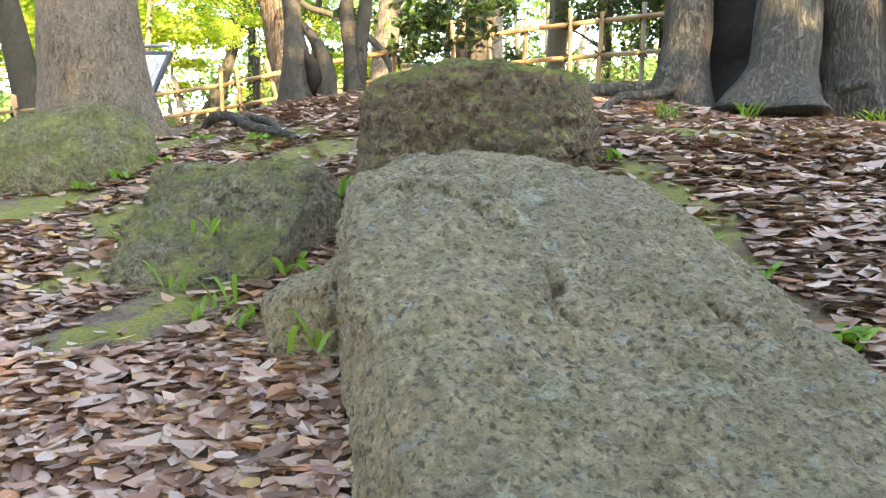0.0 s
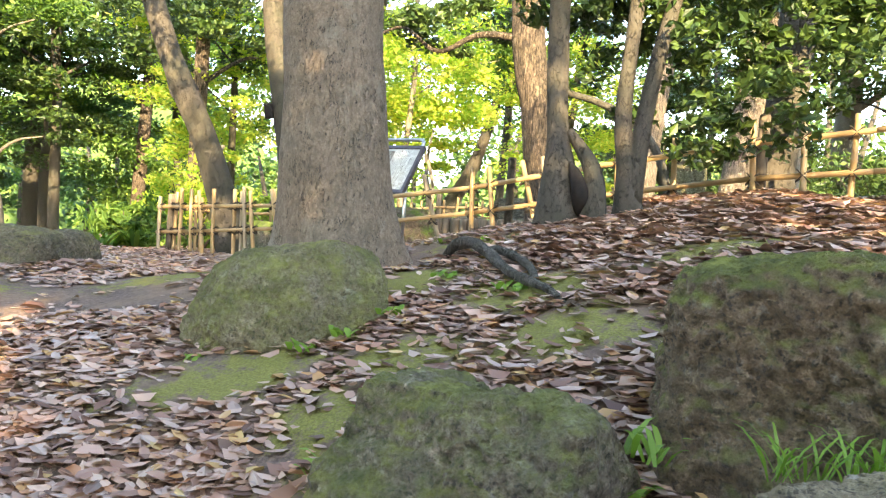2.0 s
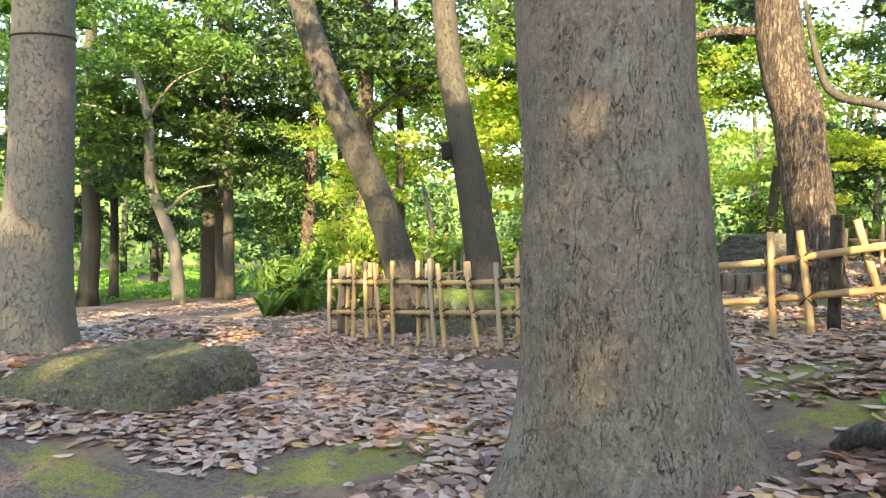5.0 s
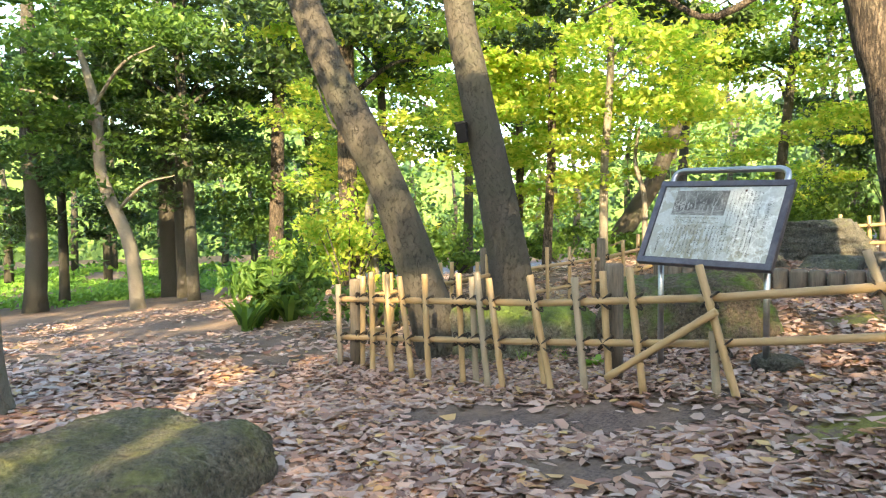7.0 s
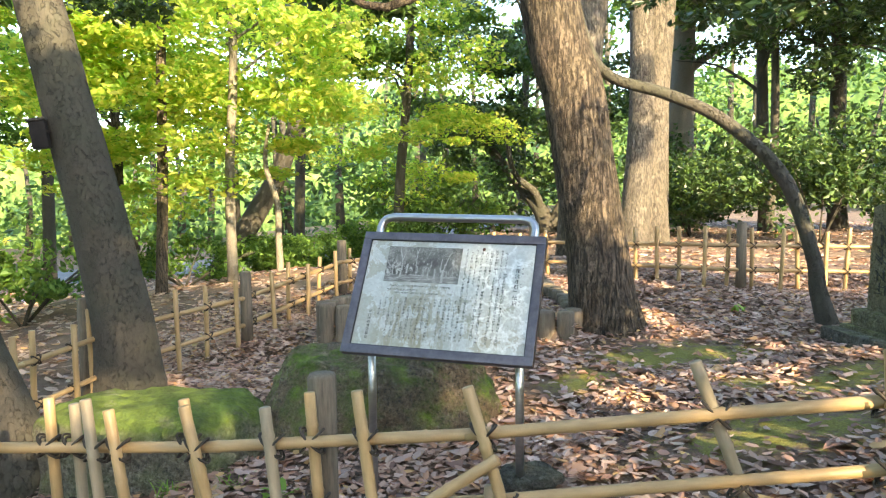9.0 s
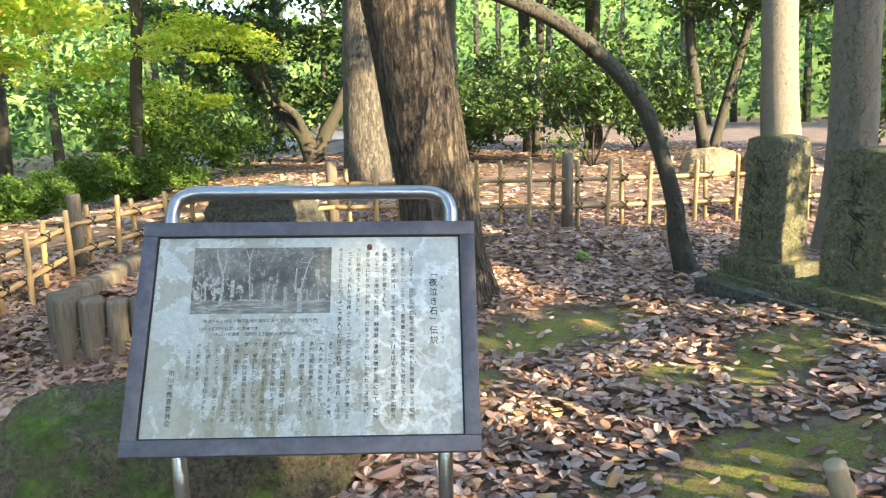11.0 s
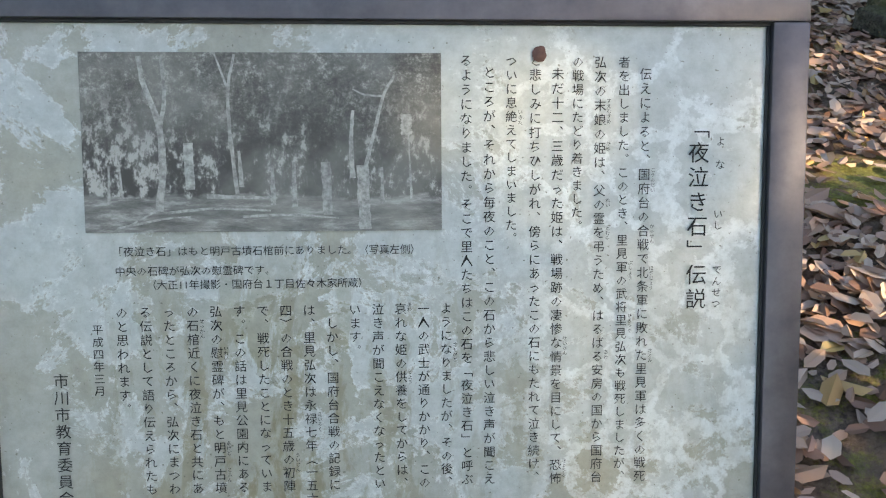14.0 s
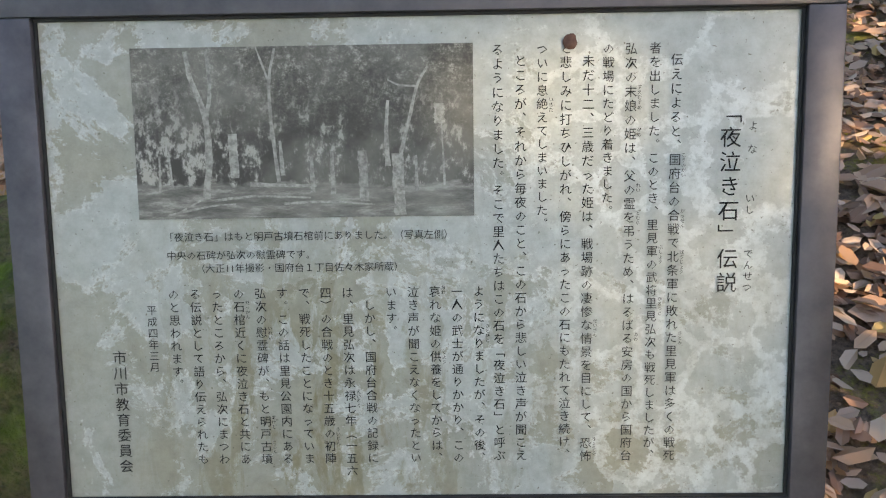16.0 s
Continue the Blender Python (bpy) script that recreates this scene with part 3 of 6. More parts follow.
def rail_line(fence, keys, r, material, seed):
    for k, (a, b) in enumerate(zip(keys, keys[1:])):
        a, b = Vector(a), Vector(b)
        d = (b - a).normalized() * 0.05
        part("rail", stick((b - a).length + 0.08, r, material, True, seed + k, "rail"), fence, m=between(a - d, b + d))


def at_x(keys, x, axis=0):
    for a, b in zip(keys, keys[1:]):
        if min(a[axis], b[axis]) <= x <= max(a[axis], b[axis]):
            f = (x - a[axis]) / (b[axis] - a[axis])
            return Vector(a).lerp(Vector(b), f)
    k = keys[0] if abs(x - keys[0][axis]) < abs(x - keys[-1][axis]) else keys[-1]
    return Vector(k)


fence_y = lambda x: 9.65 - 0.135 * (x + 5.07)
near = thing("bamboo_fence", pose(0, 0, 0), "crooked bamboo lattice fence with leaning stakes and two rails", "fence")
TOP = [(x, fence_y(x), z) for x, z in ((-7.15, 2.20), (-5.18, 2.31), (-4.07, 2.42), (-2.71, 2.60), (-1.45, 2.84), (-0.25, 3.03), (0.6, 3.14), (1.75, 3.25))]
LOW = [(x, fence_y(x), z) for x, z in ((-7.15, 1.88), (-5.18, 2.05), (-4.07, 2.16), (-2.71, 2.36), (-1.45, 2.58), (-0.25, 2.76), (0.6, 2.84), (1.75, 2.92))]
rail_line(near, TOP, 0.024, BAMBOO, 10)
rail_line(near, LOW, 0.023, BAMBOO, 20)
# foot x, top x, top z
STAKES = [(-7.09, -7.11, 2.33), (-6.92, -6.9, 2.4), (-6.5, -6.55, 2.44), (-6.12, -6.16, 2.46), (-5.74, -5.78, 2.45), (-6.72, -6.72, 2.45), (-6.28, -6.42, 2.43), (-5.86, -5.9, 2.47), (-5.57, -5.67, 2.5), (-5.44, -5.57, 2.46), (-5.15, -5.28, 2.49),
          (-5.05, -5.24, 2.49), (-4.81, -4.9, 2.5), (-4.68, -4.74, 2.54), (-4.42, -4.53, 2.58), (-3.87, -4.11, 2.61), (-3.02, -3.29, 2.71), (-2.66, -2.7, 2.79),
          (-2.43, -2.53, 2.8), (-2.03, -2.23, 2.87), (-1.88, -2.0, 2.9), (-1.3, -1.32, 3.0), (-0.85, -0.87, 3.08), (-0.24, -0.28, 3.21), (0.11, 0.07, 3.27), (0.42, 0.43, 3.26), (0.85, 0.83, 3.3), (1.1, 1.12, 3.26), (1.5, 1.5, 3.36)]
for k, (fx, tx, tz) in enumerate(STAKES):
    side = 0.047 if k % 3 != 1 else -0.047
    lean = 0.0
    a = Vector((fx, fence_y(fx) - side, hz(fx, fence_y(fx)) - 0.06))
    b = Vector((tx, fence_y(tx) - side, tz))
    part("stake", stick((b - a).length, 0.0235, BAMBOO if k % 4 else BAMBOO_OLD, True, 40 + k), near, m=between(a, b))
    for line in (TOP, LOW):
        z = at_x(line, tx).z
        f = (z - a.z) / (b.z - a.z)
        p = a.lerp(b, f)
        part("tie", TIE, near, m=pose(p.x, p.y + side / 2, p.z, 0, 0, -8))
a, b = Vector((-4.66, fence_y(-4.66) - 0.09, 1.9)), Vector((-4.0, fence_y(-4.0) - 0.09, 2.36))
part("brace", stick((b - a).length, 0.023, BAMBOO, True, 91, "brace"), near, "slanting bamboo brace", between(a, b))
part("stub", stick(0.42, 0.024, BAMBOO_OLD, True, 92, "stub"), near, m=pose(-4.0, 9.47, 1.82, 0, -4, 0))


def post(fence, x, y, z, h, r, seed, material=None):
    pts = [(0, 0, 0), (0, 0, h * 0.5), (0, 0, h - 0.015), (0, 0, h)]
    v, f = tube(pts, [r, r * 0.98, r * 0.97, r * 0.85], 14, 0.05, seed)
    part("post", mesh_np("post", v, f, material or POST_WOOD), fence, "grey weathered wooden post", pose(x, y, z))


post(near, -4.72, 9.80, 1.7, 0.88, 0.062, 1)
post(near, -7.0, 9.98, 1.55, 0.82, 0.06, 2)
post(near, -2.34, 9.36, 2.05, 0.85, 0.04, 3, BARK_DARK)
post(near, -0.2, 9.08, 2.55, 0.72, 0.045, 4)


def straight_fence(label, keys, gap, posts, seed, material):
    """A fence along the ground line of the keys, each with its stakes' height."""
    fence = thing("bamboo_fence", pose(0, 0, 0), label, "fence")
    line = [(Vector((x, y, hz(x, y))), t) for x, y, t in keys]
    for f in (0.33, 0.74):
        rail_line(fence, [p + Vector((0, 0, t * f)) for p, t in line], 0.021, material, seed)
    rnd = random.Random(seed)
    for (p, tp), (q, tq) in zip(line, line[1:]):
        n = max(2, round((q - p).length / gap))
        side = (q - p).normalized().cross(Vector((0, 0, 1))) * 0.045
        for k in range(n):
            f = (k + 0.5 + rnd.uniform(-0.12, 0.12)) / n
            tall = tp + (tq - tp) * f
            s = side if k % 2 else -side
            a = p.lerp(q, f) + s
            top = a.z + tall + rnd.uniform(-0.03, 0.05)
            a.z = hz(a.x, a.y) - 0.04
            b = Vector((a.x + rnd.uniform(-0.03, 0.03), a.y + rnd.uniform(-0.03, 0.03), top))
            part("stake", stick((b - a).length, 0.022, material, True, seed + k), fence, m=between(a, b))
            for g in (0.33, 0.74):
                c = p.lerp(q, f) + Vector((0, 0, tall * g))
                part("tie", TIE, fence, m=pose(c.x, c.y, c.z, 0, 0, math.degrees(math.atan2((q - p).y, (q - p).x))) @ Matrix.Diagonal((0.72, 0.72, 0.72, 1)))
    for x, y, h in posts:
        post(fence, x, y, hz(x, y) - 0.05, h, 0.055, seed + int(x * 10))
    return fence


straight_fence("bamboo lattice fence along the side with grey posts", [(-7.1, 10.1, 0.78), (-7.15, 11.6, 0.76), (-6.95, 12.75, 0.72), (-6.25, 13.6, 0.62), (-5.6, 15.0, 0.56), (-4.85, 15.6, 0.45), (-3.4, 15.35, 0.53)], 0.27,
               [(-7.2, 12.5, 0.9), (-6.25, 13.62, 0.75), (-5.6, 15.05, 0.7), (-3.42, 15.4, 0.66)], 200, BAMBOO)
straight_fence("bamboo lattice fence before the sunlit clearing", [(-3.4, 15.35, 0.53), (-1.3, 14.7, 0.63), (0.85, 14.65, 0.64), (3.6, 14.6, 0.66)], 0.24, [(-1.3, 14.72, 0.76), (1.9, 14.68, 0.76)], 300, BAMBOO)


# ---------------------------------------------------------------- log edging round the burial chamber
def log_edge(label, keys, tall, seed):
    edge = thing("log_edging", pose(0, 0, 0), label, "edging")
    rnd = random.Random(seed)
    for (x0, y0), (x1, y1) in zip(keys, keys[1:]):
        n = max(1, round(math.hypot(x1 - x0, y1 - y0) / 0.155))
        for k in range(n):
            f = (k + 0.5) / n
            x, y = x0 + (x1 - x0) * f, y0 + (y1 - y0) * f
            r, h = rnd.uniform(0.07, 0.08), max(0.12, tall - hz(x, y)) + rnd.uniform(-0.015, 0.015) + 0.1
            v, q = tube([(0, 0, 0), (0, 0, h * 0.3), (0, 0, h * 0.6), (0, 0, h * 0.93), (0, 0, h)], [r, r, r * 1.01, r, r * 0.82], 14, 0.10, seed + k, scale=9)
            part("log", mesh_np("log", v, q, POST_WOOD), edge, m=pose(x, y, hz(x, y) - 0.1, 0, 0, rnd.uniform(0, 360)))


log_edge("upright concrete-grey log edging round the stone chamber", [(-3.9, 15.2), (-4.75, 15.25), (-5.12, 14.3), (-5.45, 13.15), (-4.4, 12.85), (-3.3, 12.62)], 2.37, 5)
log_edge("low log edging on the chamber's other side", [(-3.3, 12.72), (-3.25, 13.7), (-3.45, 14.9)], 2.37, 6)


# ---------------------------------------------------------------- memorial stones
def memorial(label, x, y, turn, w, d, h, base, base2, seed):
    th = thing("memorial_stone", pose(x, y, hz(x, y) - 0.05, 0, 0, turn), label, "monument", "memorial pillars on the plot")
    z = 0.0
    for sx, sy, sz in base2 + base:
        bm = box_bm(sx, sy, sz, (0, 0, z + sz / 2), 0.02, 2)
        bmesh.ops.subdivide_edges(bm, edges=[e for e in bm.edges if e.calc_length() > 0.08], cuts=5, use_grid_fill=True)
        for v in bm.verts:
            v.co += v.co.normalized() * 0.02 * noise.noise(v.co * 6 + Vector((seed, 0, z)))
        part("base_stone", from_bm("base_stone", bm, STONE_CUT), th)
        z += sz - 0.01
    bm = box_bm(w, d, h, (0, 0, z + h / 2), 0.03, 3)
    bmesh.ops.subdivide_edges(bm, edges=[e for e in bm.edges if e.calc_length() > 0.1], cuts=9, use_grid_fill=True)
    for v in bm.verts:
        f = (v.co.z - z) / h
        v.co.x *= 1.04 - 0.1 * f
        v.co.y *= 1.04 - 0.1 * f
        if f > 0.97:
            v.co.z += 0.03 * (1 - (2 * v.co.x / w) ** 2)
        v.co += Vector((noise.noise(v.co * 5), noise.noise(v.co * 5 + Vector((9, 0, 0))), 0)) * 0.012
    part("pillar", from_bm("pillar", bm, STONE_CUT), th)
    # worn characters down the face: plain cut strokes
    rnd = random.Random(seed)
    bm = bmesh.new()
    for k in range(5):
        cz = z + h * (0.82 - 0.15 * k)
        for s in range(5):
            m = Matrix.Translation((rnd.uniform(-0.05, 0.05), -d * 0.5 * (1.04 - 0.1 * (cz - z) / h) - 0.002, cz + rnd.uniform(-0.04, 0.04))) @ Matrix.Rotation(rnd.choice((0, 1.57, 0.6)), 4, "Y")
            bmesh.ops.create_cube(bm, size=1, matrix=m @ Matrix.Diagonal((rnd.uniform(0.04, 0.09), 0.006, 0.008, 1)))
    tagged(part("carving", from_bm("carving", bm, ROCK_DARK), th, "worn carved strokes"), kind="stuff")
    return th


memorial("square mossy memorial pillar on a stepped stone base", -0.99, 12.33, -84, 0.31, 0.28, 0.78, [(0.48, 0.44, 0.13)], [(0.58, 0.54, 0.12)], 1)
memorial("broad mossy memorial pillar on a stepped stone base", -0.98, 11.55, -84, 0.40, 0.35, 0.76, [], [(0.70, 0.62, 0.16)], 2)
slab = thing("stone_kerb", pose(-1.34, 11.5, hz(-1.34, 11.5) - 0.05, 0, 0, -84), "long flat kerb stone edging the memorial plot", "kerb",
             me=from_bm("stone_kerb", box_bm(1.9, 0.13, 0.1, (0, 0, 0.05), 0.015), ROCK_SLAB))

# ---------------------------------------------------------------- the signboard
INK = plain("black_print", (0.3, (0.01, 0.01, 0.01)), (0.7, (0.026, 0.026, 0.024)), scale=80, rough=0.75)


def axis_share(t, v, k, lo, hi):
    """0 to 1 as the coordinate k of v runs from lo to hi."""
    sep = t.nodes.new("ShaderNodeSeparateXYZ")
    t.links.new(v, sep.inputs[0])
    r = nd(t, "ShaderNodeMapRange")
    r.inputs[1].default_value, r.inputs[2].default_value = lo, hi
    t.links.new(sep.outputs[k], r.inputs[0])
    return r.outputs[0]


def panel_material():
    """A tan panel under a pale film that flakes away, with crackled veins, run-down stains and specks."""
    m, t, b = mat("weathered_panel", 0.33)
    v = coords(t)
    right, high = axis_share(t, v, 0, -0.35, 0.3), axis_share(t, v, 1, -0.6, -0.25)
    col = ramp(t, noise_of(t, v, 5, 7, 0.65), (0.3, (0.31, 0.31, 0.25)), (0.7, (0.4, 0.4, 0.335)))
    wash = ramp(t, noise_of(t, v, 3.2, 5, 0.6), (0.38, 0.0), (0.62, 0.7))
    col = mix(t, wash, col, (0.4, 0.43, 0.405))
    bias = mul(t, mul(t, right, 0.09), mul(t, high, 0.06), "ADD")
    patch = mul(t, noise_of(t, v, 8.5, 12, 0.72, 0.35), bias, "ADD")
    film = ramp(t, patch, (0.565, 0.0), (0.58, 1.0))
    col = mix(t, mul(t, film, 0.85), col, (0.475, 0.515, 0.495))
    rim = ramp(t, patch, (0.55, 0.0), (0.572, 1.0), (0.60, 0.0))
    col = mix(t, mul(t, rim, ramp(t, noise_of(t, v, 160, 4, 0.7), (0.42, 0.0), (0.56, 0.75))), col, (0.66, 0.7, 0.68))
    vor = t.nodes.new("ShaderNodeTexVoronoi")
    vor.feature = "DISTANCE_TO_EDGE"
    vor.inputs["Scale"].default_value = 13.0
    nz = nd(t, "ShaderNodeTexNoise", Scale=16.0, Detail=7.0, Roughness=0.65)
    t.links.new(v, nz.inputs["Vector"])
    w = t.nodes.new("ShaderNodeVectorMath")
    w.operation = "MULTIPLY_ADD"
    w.inputs[1].default_value = (0.09, 0.09, 0.09)
    t.links.new(nz.outputs[1], w.inputs[0])
    t.links.new(v, w.inputs[2])
    t.links.new(w.outputs[0], vor.inputs["Vector"])
    vein = ramp(t, vor.outputs["Distance"], (0.0, 1.0), (0.06, 0.9), (0.09, 0.0))
    where = mul(t, axis_share(t, v, 0, 0.06, 0.2), ramp(t, noise_of(t, v, 5.5, 4, 0.6), (0.38, 0.0), (0.5, 1.0)))
    col = mix(t, mul(t, mul(t, vein, where), ramp(t, noise_of(t, v, 110, 4, 0.7), (0.36, 0.25), (0.5, 0.95))), col, (0.64, 0.68, 0.66))
    # real tan runs; their thickening downwards also puts dimmer light into the colour
    low = axis_share(t, v, 1, -0.22, -0.42)
    run = ramp(t, noise_of(t, coords(t, (1, 0.3, 1)), 24, 9, 0.7, 0.5), (0.5, 0.0), (0.56, 1.0))
    centre = ramp(t, axis_share(t, v, 0, -0.43, 0.43), (0.08, 0.1), (0.32, 0.85), (0.5, 0.5), (0.72, 0.15))
    col = mix(t, mul(t, mul(t, run, low), centre), col, (0.25, 0.225, 0.13))
    fine = ramp(t, noise_of(t, v, 60, 8, 0.75), (0.35, (0.86, 0.86, 0.84)), (0.65, (1.1, 1.1, 1.1)))
    col = mix(t, 1.0, col, fine, "MULTIPLY")
    speck = ramp(t, noise_of(t, v, 210, 3, 0.55), (0.68, 0.0), (0.72, 0.75))
    col = mix(t, speck, col, (0.14, 0.13, 0.09))
    t.links.new(col, b.inputs["Base Color"])
    t.links.new(ramp(t, noise_of(t, v, 9, 6, 0.7), (0.3, 0.28), (0.7, 0.5)), b.inputs["Roughness"])
    bump(t, b, patch, 0.25, 0.0008)
    return m


def photo_material():
    """A faded grey photograph of a wood: mottled leaves above, bright gaps between stems, a trodden floor below."""
    m, t, b = mat("printed_photograph", 0.55)
    v = coords(t)
    high = axis_share(t, v, 1, -0.02, 0.07)
    leaf = ramp(t, noise_of(t, v, 85, 10, 0.85), (0.42, (0.07, 0.068, 0.06)), (0.53, (0.14, 0.138, 0.12)), (0.62, (0.4, 0.405, 0.36)))
    gap = mul(t, noise_of(t, coords(t, (1, 0.6, 1)), 75, 8, 0.7), ramp(t, axis_share(t, v, 0, -0.19, 0.19), (0.1, 0.06), (0.5, 0.0), (1.0, 0.03)), "ADD")
    stems = ramp(t, gap, (0.52, (0.06, 0.058, 0.05)), (0.58, (0.13, 0.128, 0.115)), (0.63, (0.42, 0.42, 0.38)))
    wood = mix(t, high, stems, leaf)
    floor_col = ramp(t, noise_of(t, coords(t, (1, 4.5, 1)), 22, 9, 0.75), (0.38, (0.1, 0.1, 0.09)), (0.52, (0.19, 0.19, 0.17)), (0.64, (0.38, 0.39, 0.35)))
    edge = mul(t, axis_share(t, v, 1, -0.066, -0.05), mul(t, mul(t, noise_of(t, v, 30, 4, 0.6), 0.5, "SUBTRACT"), 2.0), "ADD")
    col = mix(t, ramp(t, edge, (0.4, 0.0), (0.6, 1.0)), floor_col, wood)
    fade = ramp(t, noise_of(t, v, 9, 5, 0.6), (0.45, 0.0), (0.62, 0.35))
    col = mix(t, fade, col, (0.36, 0.365, 0.32))
    t.links.new(col, b.inputs["Base Color"])
    return m


SW, SH, PW, PH = 0.940, 0.647, 0.856, 0.563
sign_m = Matrix.Translation((-4.189, 10.497, 3.113)) @ Matrix.Rotation(radians(-13.8), 4, "Z") @ Matrix.Rotation(radians(90 - 29.8), 4, "X") @ Matrix.Rotation(radians(-1.44), 4, "Z")
sign = thing("signboard", sign_m, "weathered information board on steel posts with a grey frame", "sign")
# local: x along the board, y up its slope (0 at the upper edge), z out of its face


def slab_part(name, x0, x1, y0, y1, z0, z1, material, parent, label="", bevel=0.003, m=None):
    return part(name, from_bm(name, box_bm(x1 - x0, y1 - y0, z1 - z0, ((x0 + x1) / 2, (y0 + y1) / 2, (z0 + z1) / 2), bevel), material), parent, label, m)


bm = box_bm(SW, SH, 0.035, (0, -SH / 2, -0.0185), 0.004)
frame_part = part("backing", from_bm("backing", bm, FRAME), sign)
bw = (SW - PW) / 2
slab_part("frame_bar", -SW / 2, SW / 2, -bw, 0, 0, 0.014, FRAME, sign, "dull grey metal frame bar")
slab_part("frame_bar", -SW / 2, SW / 2, -SH, -SH + bw, 0, 0.014, FRAME, sign)
slab_part("frame_bar", -SW / 2, -PW / 2, -SH + bw, -bw, 0, 0.0135, FRAME, sign)
slab_part("frame_bar", PW / 2, SW / 2, -SH + bw, -bw, 0, 0.0135, FRAME, sign)
panel = slab_part("panel", -PW / 2, PW / 2, -bw - PH, -bw, -0.001, 0.004, panel_material(), sign, "pale green panel with tan stains", 0.001)

# black strips laid along the panel's edge in place of the gap's shade
GAP_SHADE = plain("panel_gap_shade", (0.3, (0.012, 0.012, 0.013)), (0.7, (0.03, 0.03, 0.03)), scale=60, rough=0.7)
for gx0, gx1, gy0, gy1 in ((-PW / 2, PW / 2, -bw - 0.004, -bw), (-PW / 2, PW / 2, -bw - PH, -bw - PH + 0.004), (-PW / 2, -PW / 2 + 0.004, -bw - PH + 0.004, -bw - 0.004), (PW / 2 - 0.004, PW / 2, -bw - PH + 0.004, -bw - 0.004)):
    slab_part("gap_strip", gx0, gx1, gy0, gy1, 0.004, 0.0075, GAP_SHADE, sign, "thin black strip painting the shaded gap round the panel", 0.001)


def pipe(name, keys, r, n, material, parent, label=""):
    pts = curve_pts(keys, n)
    v, f = tube(pts, [r] * n, 14)
    return part(name, mesh_np(name, v, f, material), parent, label)


hb, hr = 0.405, 0.021
bar = [(-hb, -0.05, -0.02), (-hb, 0.0, -0.02), (-hb, 0.045, -0.02), (-hb + 0.016, 0.085, -0.02), (-hb + 0.06, 0.103, -0.02), (-hb + 0.12, 0.105, -0.02)]
bar = bar + [(0, 0.105, -0.02)] + [(-x, y, z) for x, y, z in bar[::-1]]
pipe("handle_bar", bar, hr, 60, STEEL, sign, "bright bent steel tube")
inv = sign_m.inverted()
for sx in (-0.375, 0.375):
    top = sign_m @ Vector((sx, -SH * 0.62, -0.035))
    low_p = Vector((top.x, top.y, hz(top.x, top.y) - 0.08))
    keys = [inv @ low_p, inv @ (low_p * 0.5 + top * 0.5), inv @ top]
    v, f = tube(keys, [0.021] * 3, 14)
    part("post", mesh_np("post", v, f, STEEL), sign, "round steel post")
    slab_part("bracket", sx - 0.03, sx + 0.03, -SH * 0.85, -SH * 0.2, -0.045, -0.034, FRAME, sign)


def panel_at(px, py):
    """Share of the panel's width and height to local x, y."""
    return (px - 0.5) * PW, -bw - py * PH


def lettering(parent, text, x, y, size, upright=True, name="text_column", pitch=1.0):
    cu = bpy.data.curves.new(name, "FONT")
    cu.body = "\n".join(text) if upright else text
    cu.size, cu.space_line, cu.resolution_u = size, pitch, 1
    cu.align_x = "CENTER" if upright else "LEFT"
    cu.fill_mode = "FRONT"
    ob = bpy.data.objects.new(name, cu)
    scene.collection.objects.link(ob)
    bpy.context.view_layer.update()
    me = bpy.data.meshes.new_from_object(ob.evaluated_get(bpy.context.evaluated_depsgraph_get()))
    bpy.data.objects.remove(ob)
    me.materials.clear()
    me.materials.append(INK)
    return part(name, me, parent, m=pose(x, y, 0.0065))


